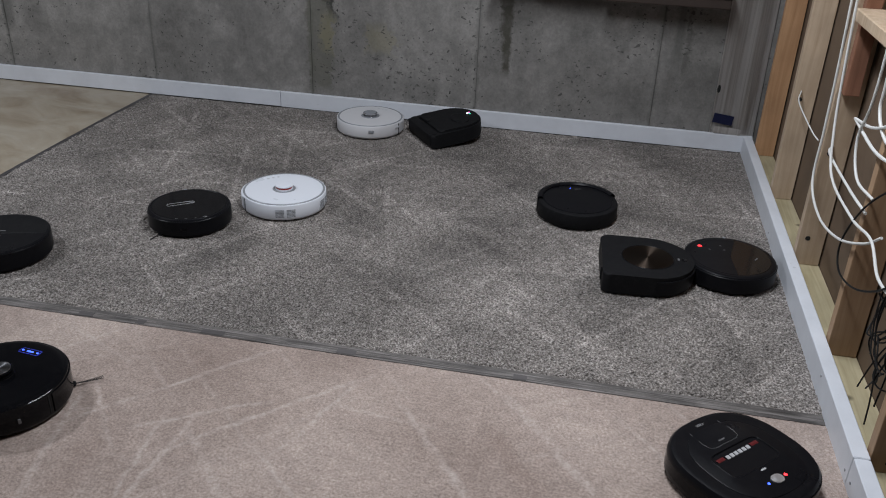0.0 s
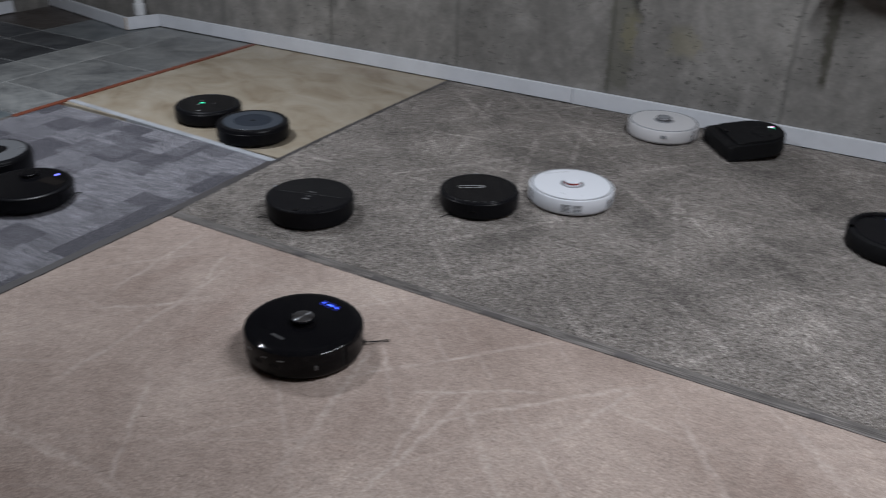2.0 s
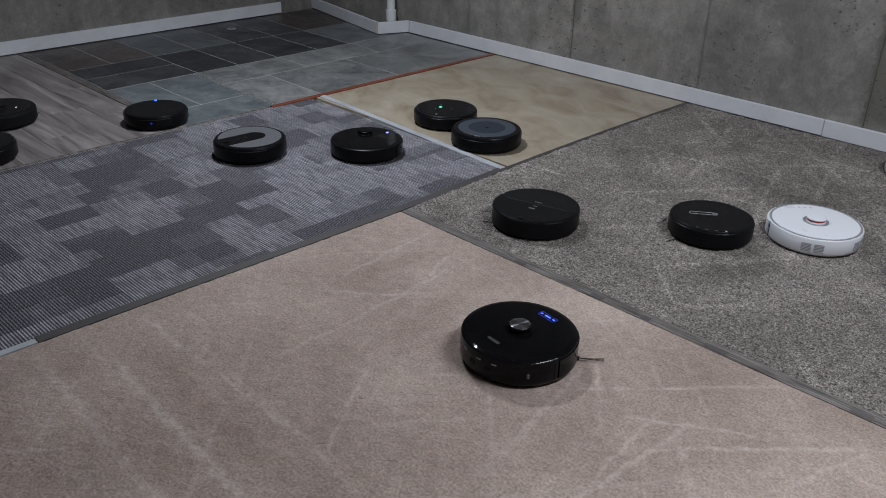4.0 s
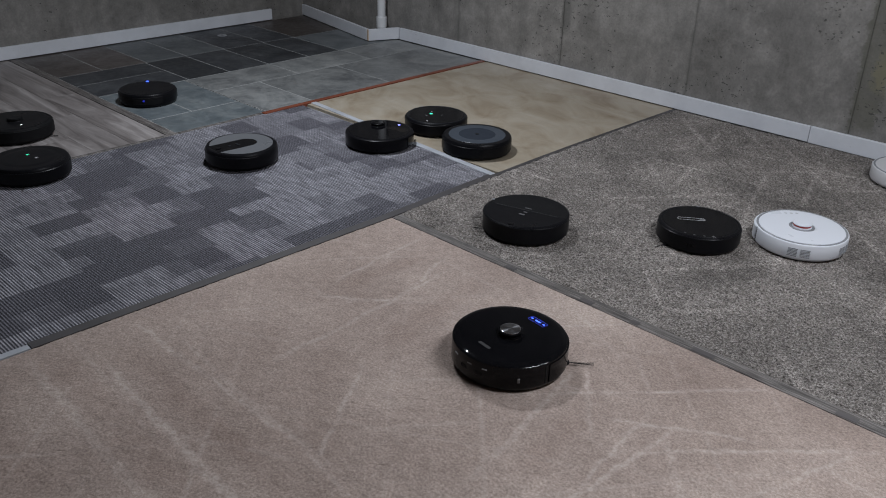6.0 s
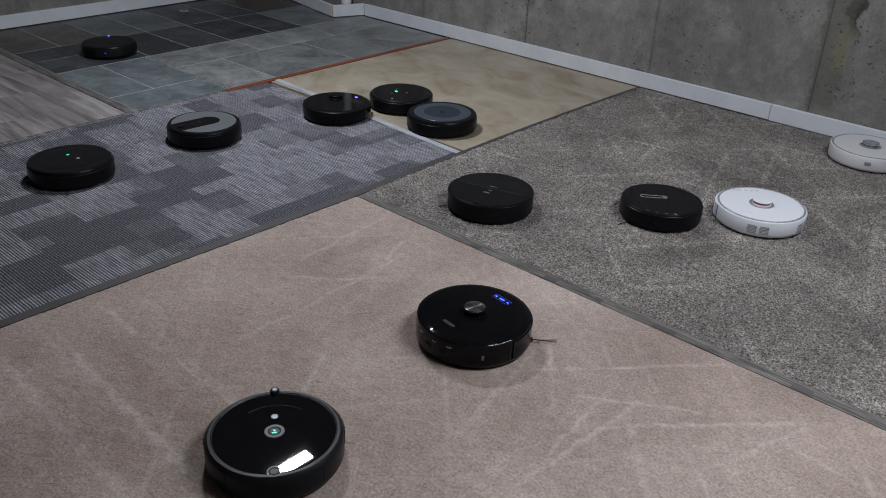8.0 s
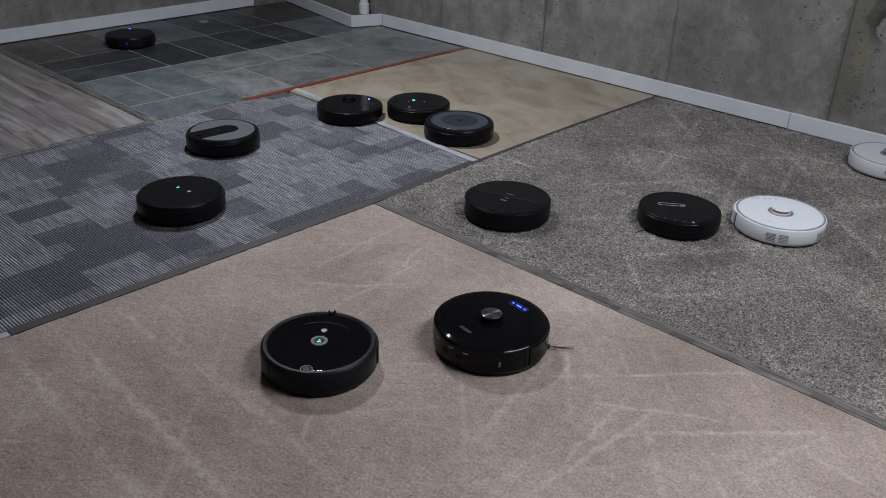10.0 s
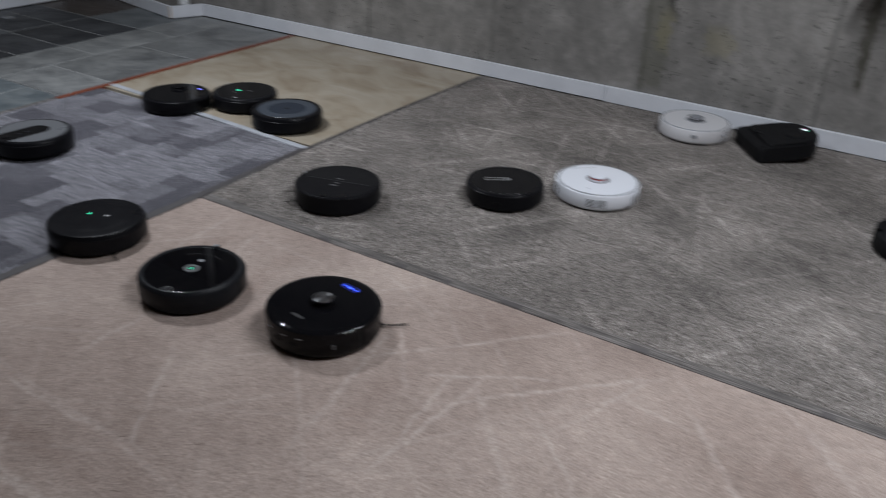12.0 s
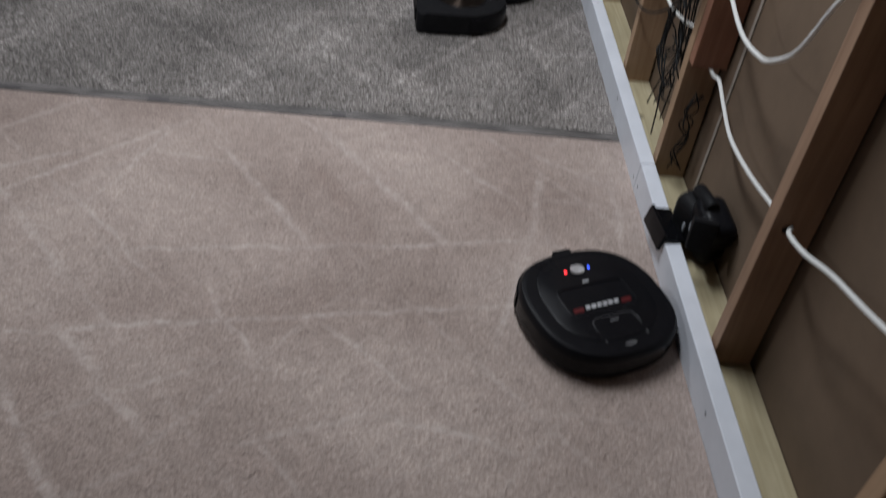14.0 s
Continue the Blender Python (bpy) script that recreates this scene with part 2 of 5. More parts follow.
def tile_material(name, lo, mid, hi, rough, veins=0.0, spread=0.35):
    k = Mat(name, rough=rough)
    info = k.t.nodes.new("ShaderNodeObjectInfo")
    off = k.node("Combine" + "XYZ", X=k.math("MULTIPLY", info.outputs["Random"], 37.0), Y=k.math("MULTIPLY", info.outputs["Random"], 11.0))
    add = k.t.nodes.new("ShaderNodeVectorMath")
    k.link(k.place(), add.inputs[0])
    k.link(off.outputs[0], add.inputs[1])
    v = add.outputs[0]
    a = k.noise(v, 4.0, 7, 0.62, 1.0)
    b = k.noise(v, 26, 5, 0.6, 0.4)
    c = k.ramp(a, [(0.3, lo), (0.5, mid), (0.72, hi)])
    c = k.mix(0.5, c, k.ramp(b, [(0.3, 0.7), (0.7, 1.3)]), "MULTIPLY")
    if veins:
        n = k.noise(v, 3.0, 5, 0.6, 1.6)
        c = k.mix(k.math("MULTIPLY", k.ramp(n, [(0.46, 0.0), (0.5, 1.0), (0.54, 0.0)]), veins), c, hi)
    tint = k.node("MapRange", Value=info.outputs["Random"], To_Min=1.0 - spread, To_Max=1.0 + spread).outputs[0]
    c = k.mix(1.0, c, k.node("CombineColor", Red=tint, Green=tint, Blue=tint).outputs[0], "MULTIPLY")
    k.color(c).rough(k.ramp(b, [(0.3, rough - 0.08), (0.7, rough + 0.12)])).bump(b, 0.0015, 0.35)
    return k.m


def laminate_material():
    k = Mat("grey_oak_laminate", rough=0.45)
    info = k.t.nodes.new("ShaderNodeObjectInfo")
    off = k.node("CombineXYZ", X=k.math("MULTIPLY", info.outputs["Random"], 23.0), Z=k.math("MULTIPLY", info.outputs["Random"], 9.0))
    add = k.t.nodes.new("ShaderNodeVectorMath")
    k.link(k.place((0.6, 5.5, 1)), add.inputs[0])
    k.link(off.outputs[0], add.inputs[1])
    grain = k.noise(add.outputs[0], 2.2, 7, 0.65, 0.9)
    c = k.ramp(grain, [(0.30, (0.082, 0.071, 0.069)), (0.46, (0.175, 0.157, 0.153)), (0.58, (0.25, 0.229, 0.224)), (0.70, (0.37, 0.345, 0.34))])
    tint = k.node("MapRange", Value=info.outputs["Random"], To_Min=0.9, To_Max=1.1).outputs[0]
    c = k.mix(1.0, c, k.node("CombineColor", Red=tint, Green=tint, Blue=tint).outputs[0], "MULTIPLY")
    k.color(c).bump(grain, 0.001, 0.3)
    return k.m


def concrete_material():
    k = Mat("cast_concrete", rough=0.85)
    v = k.place()
    x, y, z = k.xyz()[:3]
    info = k.t.nodes.new("ShaderNodeObjectInfo")
    a = k.noise(v, 1.7, 7, 0.62, 0.6)
    b = k.noise(v, 14, 6, 0.65)
    c = k.ramp(a, [(0.28, (0.145, 0.138, 0.129)), (0.5, (0.214, 0.204, 0.193)), (0.72, (0.29, 0.276, 0.261))])
    c = k.mix(0.8, c, k.ramp(b, [(0.3, 0.76), (0.7, 1.2)]), "MULTIPLY")
    grit = k.noise(v, 75, 5, 0.72)
    c = k.mix(0.8, c, k.ramp(grit, [(0.32, 0.80), (0.5, 1.0), (0.68, 1.17)]), "MULTIPLY")
    patch = k.noise(k.place((1, 1, 0.7)), 6.5, 6, 0.72, 0.5)
    c = k.mix(0.8, c, k.ramp(patch, [(0.34, 0.80), (0.5, 1.0), (0.64, 1.10)]), "MULTIPLY")
    run = k.noise(k.place((5, 5, 0.5)), 1.0, 5, 0.6, 0.3)
    c = k.mix(0.55, c, k.ramp(run, [(0.35, 0.72), (0.62, 1.12)]), "MULTIPLY")
    # small air holes left by the casting
    wobble = k.t.nodes.new("ShaderNodeVectorMath")
    wobble.operation = "MULTIPLY_ADD"
    k.link(k.node("TexNoise", Vector=v, Scale=38.0, Detail=3.0).outputs["Color"], wobble.inputs[0])
    wobble.inputs[1].default_value = (0.035, 0.035, 0.05)
    k.link(v, wobble.inputs[2])
    holes = k.node("TexVoronoi", Vector=wobble.outputs[0], Scale=17.0)
    near = k.math("LESS_THAN", holes.outputs["Distance"], 0.085)
    some = k.math("GREATER_THAN", k.noise(v, 3.1, 3), 0.61)
    pit = k.math("MULTIPLY", near, some)
    fine = k.node("TexVoronoi", Vector=wobble.outputs[0], Scale=41.0).outputs["Distance"]
    pit2 = k.math("MULTIPLY", k.math("LESS_THAN", fine, 0.15), k.math("GREATER_THAN", k.noise(v, 2.3, 4), 0.56))
    pit = k.math("MAXIMUM", pit, pit2)
    c = k.mix(pit, c, (0.035, 0.035, 0.032))
    wob = k.noise(v, 9, 5, 0.7)

    def stain(x0, x1, z0, z1, wave, tone, much):
        nonlocal c
        xx = k.math("ADD", x, k.math("MULTIPLY", k.math("SUBTRACT", wob, 0.5), wave))
        zz = k.math("ADD", z, k.math("MULTIPLY", k.math("SUBTRACT", b, 0.5), 0.12))
        f = k.math("MULTIPLY", band(k, xx, x0, x1, 0.009), band(k, zz, z0, z1, 0.03))
        f = k.math("MULTIPLY", f, k.math("MULTIPLY", k.ramp(b, [(0.3, 0.5), (0.55, 1.0)]), much))
        c = k.mix(f, c, tone)

    for j in (-1.73, -0.85, 0.035, 0.95, 1.84, 2.737):
        stain(j - 0.009, j + 0.007, 0.0, 2.4, 0.06, (0.085, 0.085, 0.077), 0.6)
    stain(1.957, 2.007, 0.30, 2.3, 0.13, (0.062, 0.058, 0.046), 1.0)
    stain(1.03, 1.09, 0.50, 1.6, 0.22, (0.045, 0.044, 0.040), 1.0)
    stain(0.93, 1.06, 0.12, 2.2, 0.16, (0.10, 0.098, 0.075), 0.65)
    stain(1.0, 1.07, 0.33, 0.52, 0.20, (0.25, 0.225, 0.125), 0.4)
    stain(1.25, 1.40, 0.34, 0.48, 0.30, (0.24, 0.215, 0.125), 0.4)
    stain(-0.86, -0.80, 0.3, 0.5, 0.05, (0.06, 0.06, 0.055), 0.6)
    stain(2.86, 2.88, 0.36, 2.0, 0.16, (0.08, 0.078, 0.068), 0.7)
    # scattered chips, more of them towards the stud wall
    chip = k.noise(k.place((1.0, 1.0, 1.7)), 42, 2, 0.5)
    chips = k.math("MULTIPLY", k.math("GREATER_THAN", chip, 0.66), k.math("GREATER_THAN", k.math("ADD", k.noise(v, 1.3, 3), k.math("MULTIPLY", x, 0.03)), 0.53))
    chips = k.math("MULTIPLY", chips, k.math("GREATER_THAN", k.noise(v, 4.0, 2), 0.45))
    c = k.mix(k.math("MULTIPLY", chips, 0.75), c, (0.05, 0.05, 0.045))
    stain(2.80, 2.84, 0.42, 0.72, 0.05, (0.09, 0.09, 0.08), 0.6)
    tint = k.node("MapRange", Value=info.outputs["Random"], To_Min=0.9, To_Max=1.08).outputs[0]
    c = k.mix(1.0, c, k.node("CombineColor", Red=tint, Green=tint, Blue=tint).outputs[0], "MULTIPLY")
    k.color(c).bump(b, 0.004, 0.4)
    k.bump(k.math("SUBTRACT", 1.0, pit), 0.004, 0.7)
    return k.m


def wood_material(name, lo, hi, rough=0.7, along=2):
    k = Mat(name, rough=rough)
    s = [38, 38, 38]
    s[along] = 2.0
    a = k.noise(k.local(tuple(s)), 1.0, 6, 0.6, 0.9)
    b = k.noise(k.local(), 5, 4)
    info = k.t.nodes.new("ShaderNodeObjectInfo")
    c = k.ramp(a, [(0.3, lo), (0.7, hi)])
    c = k.mix(0.6, c, k.ramp(b, [(0.3, 0.75), (0.7, 1.2)]), "MULTIPLY")
    tint = k.node("MapRange", Value=info.outputs["Random"], To_Min=0.85, To_Max=1.15).outputs[0]
    c = k.mix(1.0, c, k.node("CombineColor", Red=tint, Green=tint, Blue=tint).outputs[0], "MULTIPLY")
    # knots
    kn = k.node("TexVoronoi", Vector=k.local((7, 7, 2.2)), Scale=1.0).outputs["Distance"]
    c = k.mix(k.ramp(kn, [(0.06, 1.0), (0.13, 0.0)]), c, tuple(v * 0.35 for v in lo))
    k.color(c).bump(a, 0.0015, 0.3)
    return k.m


def paint_material(name, tone, rough=0.5, dirt=0.12):
    k = Mat(name, rough=rough)
    a = k.noise(k.place(), 6, 6, 0.65)
    b = k.noise(k.place(), 70, 3)
    c = k.ramp(a, [(0.3, tuple(v * (1 - dirt) for v in tone)), (0.6, tone)])
    scuff = k.ramp(k.noise(k.place((3, 3, 14)), 4.0, 5, 0.7), [(0.66, 0.0), (0.72, 0.5)])
    c = k.mix(scuff, c, tuple(v * 0.6 for v in tone))
    k.color(c).bump(b, 0.0008, 0.3)
    return k.m


def plastic(name, tone, rough, dust=0.05, coat=0.0):
    k = Mat(name, rough=rough)
    d = k.noise(k.local(), 60, 4, 0.7)
    s = k.noise(k.local((1, 1, 1)), 9, 4, 0.6)
    lift = tuple(v + dust * 0.12 for v in tone)
    k.color(k.mix(k.ramp(d, [(0.5, 0.0), (0.75, 1.0)]), tone, lift))
    k.rough(k.ramp(s, [(0.3, max(rough - 0.04, 0.03)), (0.7, rough + 0.07)]))
    k.b.inputs["Coat Weight"].default_value = coat
    k.b.inputs["Specular IOR Level"].default_value = 0.11 if max(tone) < 0.05 and rough > 0.2 else (0.17 if max(tone) < 0.05 else 0.5)
    k.b.inputs["Coat Roughness"].default_value = 0.05
    return k.m


def metal(name, tone, rough):
    k = Mat(name, tone, rough, 1.0)
    k.rough(k.ramp(k.noise(k.local(), 120, 3), [(0.3, rough * 0.8), (0.7, rough * 1.3)]))
    return k.m


def strip_material():
    k = Mat("grey_worn_strip", rough=0.6)
    grain = k.noise(k.place((5, 190, 1)), 1.0, 4, 0.65, 0.4)
    patch = k.noise(k.place((7, 40, 1)), 1.0, 4, 0.7)
    c = k.ramp(grain, [(0.32, (0.042, 0.037, 0.034)), (0.5, (0.108, 0.097, 0.092)), (0.68, (0.22, 0.203, 0.195))])
    c = k.mix(0.9, c, k.ramp(patch, [(0.36, 0.5), (0.5, 1.0), (0.66, 1.3)]), "MULTIPLY")
    k.color(c).bump(grain, 0.001, 0.4)
    return k.m


def foil_material():
    k = Mat("dull_foil", rough=0.36, metal=0.6)
    rib = k.noise(k.place((90, 0, 1.2)), 1.0, 3, 0.6)
    c = k.ramp(rib, [(0.35, (0.50, 0.46, 0.43)), (0.6, (0.70, 0.67, 0.65))])
    k.color(c).bump(k.noise(k.place((20, 20, 6)), 1.0, 4), 0.004, 0.5)
    return k.m


def brushed(name, tone, rough):
    k = Mat(name, tone, rough, 1.0)
    k.b.inputs["Anisotropic"].default_value = 0.9
    k.b.inputs["Anisotropic Rotation"].default_value = 0.25
    t = k.t.nodes.new("ShaderNodeTangent")
    t.direction_type, t.axis = "RADIAL", "Z"
    k.link(t.outputs[0], k.b.inputs["Tangent"])
    return k.m


def glow(name, tone, power):
    k = Mat(name, tone, 0.4)
    k.b.inputs["Emission Color"].default_value = (*tone, 1)
    k.b.inputs["Emission Strength"].default_value = power
    return k.m


BEIGE, GREY, LOOP, TRAV = beige_carpet_material(), grey_carpet_material(), loop_carpet_material(), travertine_material()
MARBLE = tile_material("grey_marble_tile", (0.100, 0.104, 0.108), (0.164, 0.170, 0.172), (0.256, 0.260, 0.258), 0.4, 0.35, 0.12)
BLUETILE = tile_material("blue_grey_tile", (0.080, 0.098, 0.110), (0.126, 0.146, 0.158), (0.192, 0.210, 0.216), 0.38, 0.25, 0.15)
SLATE = tile_material("dark_slate_tile", (0.019, 0.022, 0.026), (0.037, 0.040, 0.046), (0.072, 0.077, 0.083), 0.45, 0.1, 0.3)
SLATE_B = tile_material("brown_slate_tile", (0.042, 0.034, 0.030), (0.070, 0.059, 0.055), (0.104, 0.092, 0.086), 0.45, 0.1, 0.25)
SLATE_G = tile_material("grey_slate_tile", (0.060, 0.068, 0.076), (0.100, 0.110, 0.118), (0.152, 0.162, 0.168), 0.45, 0.1, 0.25)
LAMINATE, CONCRETE = laminate_material(), concrete_material()
GROUT = paint_material("pale_grout", (0.34, 0.345, 0.345), 0.9, 0.4)
PINE = wood_material("pine", (0.29, 0.178, 0.100), (0.42, 0.278, 0.17))
PINE_PALE = wood_material("pale_pine", (0.44, 0.32, 0.215), (0.58, 0.45, 0.325))
PINE_ORANGE = wood_material("orange_pine", (0.33, 0.175, 0.085), (0.47, 0.275, 0.145))
# brown pine for one near stud, darkened to hold the shade on its side
PINE_SHADED_BROWN = wood_material("shaded_brown_pine", (0.20, 0.118, 0.073), (0.31, 0.195, 0.125))
PINE_RED = wood_material("red_brown_pine", (0.19, 0.082, 0.048), (0.29, 0.14, 0.085))
TREATED = wood_material("treated_pine", (0.37, 0.31, 0.18), (0.54, 0.47, 0.31), along=1)
PAPER = paint_material("brown_board_back", (0.140, 0.094, 0.060), 0.85, 0.2)
SEAM = paint_material("pale_seam_tape", (0.30, 0.26, 0.22), 0.8, 0.3)
WHITE_PAINT = paint_material("white_painted_board", (0.66, 0.68, 0.73), 0.42)
STRIP = strip_material()
STRIP_DARK = wood_material("dark_worn_strip", (0.05, 0.045, 0.045), (0.11, 0.10, 0.10), 0.55, along=0)
DARK_EDGE = paint_material("dark_seam_tape", (0.055, 0.05, 0.052), 0.6, 0.3)
WHITE_EDGE = paint_material("pale_metal_edge", (0.42, 0.44, 0.48), 0.4, 0.3)
RED_STRIP = wood_material("red_brown_strip", (0.12, 0.03, 0.016), (0.23, 0.065, 0.035), 0.4, along=1)
BLACK_GLOSS = plastic("gloss_black", (0.004, 0.004, 0.005), 0.045, 0.02, 0.0)
MIRROR_BLACK = Mat("mirror_black", (0.0035, 0.0035, 0.0045), 0.015).m
BLACK_SATIN = plastic("satin_black", (0.006, 0.006, 0.0075), 0.30, 0.03)
BLACK_MATTE = plastic("matt_black", (0.008, 0.008, 0.009), 0.55, 0.05)
CHARCOAL = plastic("charcoal_plastic", (0.011, 0.012, 0.0145), 0.34, 0.05)
BLUE_GREY = plastic("blue_grey_plastic", (0.040, 0.050, 0.066), 0.36, 0.1)
BLUE_DARK = plastic("dark_blue_grey_plastic", (0.024, 0.030, 0.042), 0.40, 0.1)
SILVER = plastic("silver_grey_plastic", (0.24, 0.25, 0.27), 0.34, 0.05)
WHITE = plastic("white_plastic", (0.71, 0.73, 0.785), 0.30, 0.0, 0.1)
OFF_WHITE = plastic("off_white_plastic", (0.60, 0.595, 0.615), 0.32, 0.0, 0.1)
PALE_GREY = plastic("pale_grey_plastic", (0.48, 0.49, 0.52), 0.4)
GREY_VENT = plastic("grey_vent_plastic", (0.22, 0.23, 0.25), 0.5)
DARK_GREY = plastic("dark_grey_plastic", (0.10, 0.10, 0.105), 0.4)
SMOKED = plastic("smoked_brown_gloss", (0.010, 0.0085, 0.008), 0.21, 0.02, 0.3)
MARK = plastic("pale_print", (0.42, 0.42, 0.43), 0.5)
FAINT = plastic("faint_print", (0.04, 0.04, 0.042), 0.4)
DIM_MARK = plastic("dim_print", (0.11, 0.11, 0.115), 0.5)
CHROME, BRONZE = brushed("brushed_chrome", (0.62, 0.63, 0.67), 0.17), brushed("brushed_bronze", (0.058, 0.043, 0.034), 0.36)
DARK_RED = plastic("dark_red_plastic", (0.10, 0.008, 0.010), 0.3)
PEWTER = plastic("pewter_plastic", (0.115, 0.12, 0.13), 0.30, 0.05)
STEEL = metal("satin_steel", (0.78, 0.79, 0.82), 0.38)
GUNMETAL = plastic("gunmetal_plastic", (0.10, 0.105, 0.112), 0.5)
RED_PLASTIC = plastic("red_plastic", (0.32, 0.015, 0.012), 0.35)
RUBBER = plastic("rubber", (0.02, 0.02, 0.02), 0.8)
BRISTLE = plastic("bristle", (0.03, 0.028, 0.028), 0.8)
CABLE_W, CABLE_B = plastic("white_cable", (0.66, 0.66, 0.64), 0.45), plastic("black_cable", (0.012, 0.012, 0.012), 0.45)
FOIL = foil_material()
NAVY = plastic("navy_tape", (0.012, 0.014, 0.04), 0.35)
BROWN = paint_material("dark_brown_board", (0.035, 0.022, 0.017), 0.6, 0.3)
JOISTS = paint_material("pale_grey_ceiling", (0.36, 0.36, 0.36), 0.9, 0.2)
PVC = paint_material("white_pvc", (0.66, 0.67, 0.69), 0.35)
BLUE_LED, GREEN_LED = glow("blue_led", (0.04, 0.10, 1.0), 3.0), glow("green_led", (0.05, 0.8, 0.45), 0.9)
DIM_BLUE = glow("dim_blue_edge", (0.03, 0.06, 0.7), 0.2)
RED_LED, WHITE_LED, PINK_LED = glow("red_led", (1.0, 0.03, 0.04), 3.0), glow("white_led", (0.8, 0.95, 1.0), 2.0), glow("pink_led", (1.0, 0.15, 0.6), 2.0)

# ---- mesh helpers ----


def part(name, bm, material, parent=None, label="", smooth=True):
    me = bpy.data.meshes.new(name)
    bmesh.ops.recalc_face_normals(bm, faces=bm.faces)
    if smooth:
        for f in bm.faces:
            f.smooth = True
        for e in bm.edges:
            if len(e.link_faces) == 2 and e.calc_face_angle(0) > 0.6:
                e.smooth = False
    bm.to_mesh(me)
    bm.free()
    me.materials.append(material)
    ob = new(name, me)
    if parent:
        ob.parent = parent
    if label:
        ob["label"] = label
    return ob


def box(x0, x1, y0, y1, z0, z1, bevel=0.0, seg=1):
    bm = bmesh.new()
    bmesh.ops.create_cube(bm, size=1, matrix=Matrix.Translation(((x0 + x1) / 2, (y0 + y1) / 2, (z0 + z1) / 2)) @ Matrix.Diagonal((x1 - x0, y1 - y0, z1 - z0, 1)))
    if bevel:
        bmesh.ops.bevel(bm, geom=list(bm.edges), offset=bevel, segments=seg, affect="EDGES", profile=0.6)
    return bm


def turned(bm, m):
    bmesh.ops.transform(bm, matrix=m, verts=bm.verts)
    return bm


def lathe(profile, a0=0.0, a1=360.0, seg=80, shape=None):
    """Profile of (radius, z) swung about z from a0 to a1 degrees. shape(angle) scales the radius."""
    bm = bmesh.new()
    full = a1 - a0 >= 359.9
    held = [profile[0]]
    for (r0, z0), (r1, z1) in zip(profile, profile[1:]):
        if abs(z1 - z0) < 0.002 and abs(r1 - r0) > 0.03:     # loops that keep a lid flat up to its edge
            for f in (0.004 / abs(r1 - r0), 1 - 0.004 / abs(r1 - r0)):
                held.append((r0 + (r1 - r0) * f, z0 + (z1 - z0) * f))
        held.append((r1, z1))
    profile = held
    n = max(3, int(seg * (a1 - a0) / 360))
    rings = []
    for i in range(n if full else n + 1):
        a = radians(a0 + (a1 - a0) * i / n)
        s = shape(a) if shape else 1.0
        rings.append([bm.verts.new((r * s * math.cos(a), r * s * math.sin(a), z)) for r, z in profile])
    for i in range(n):
        p, q = rings[i], rings[(i + 1) % len(rings)]
        for j in range(len(profile) - 1):
            bm.faces.new((p[j], q[j], q[j + 1], p[j + 1]))
    if not full and len(profile) > 2:
        for r in (rings[0], rings[-1]):
            if abs(profile[0][0] - profile[-1][0]) + abs(profile[0][1] - profile[-1][1]) > 1e-6:
                bm.faces.new(r)
    bmesh.ops.remove_doubles(bm, verts=bm.verts, dist=1e-5)
    return bm


def disc(r, z0, z1, edge=0.002, seg=64, at=(0, 0), shape=None, flat=True):
    e = min(edge, r * 0.5, abs(z1 - z0) * 0.9)
    top = [(r - e, z1), (max(r - e - 0.003, r * 0.4), z1), (0, z1)] if flat else [(r - e, z1), (0, z1)]
    bm = lathe([(0, z0), (r, z0), (r, z1 - e), (r - e * 0.3, z1 - e * 0.3)] + top, seg=seg, shape=shape)
    return turned(bm, Matrix.Translation((*at, 0)))


def ring(r0, r1, z0, z1, a0=0, a1=360, seg=80, shape=None):
    e = min((r1 - r0) * 0.25, (z1 - z0) * 0.25)
    return lathe([(r0, z0), (r1, z0), (r1, z1 - e), (r1 - e, z1), (r0 + e, z1), (r0, z1 - e), (r0, z0)], a0, a1, seg, shape)


def plate(outline, z0, z1, bevel=0.0):
    """An upright slab over a closed outline of (x, y)."""
    bm = bmesh.new()
    lo = [bm.verts.new((x, y, z0)) for x, y in outline]
    hi = [bm.verts.new((x, y, z1)) for x, y in outline]
    n = len(outline)
    top = bm.faces.new(hi)
    bm.faces.new(lo[::-1])
    for i in range(n):
        bm.faces.new((lo[i], lo[(i + 1) % n], hi[(i + 1) % n], hi[i]))
    if bevel:
        bmesh.ops.bevel(bm, geom=list(top.edges), offset=bevel, segments=3, affect="EDGES", profile=0.5)
    return bm


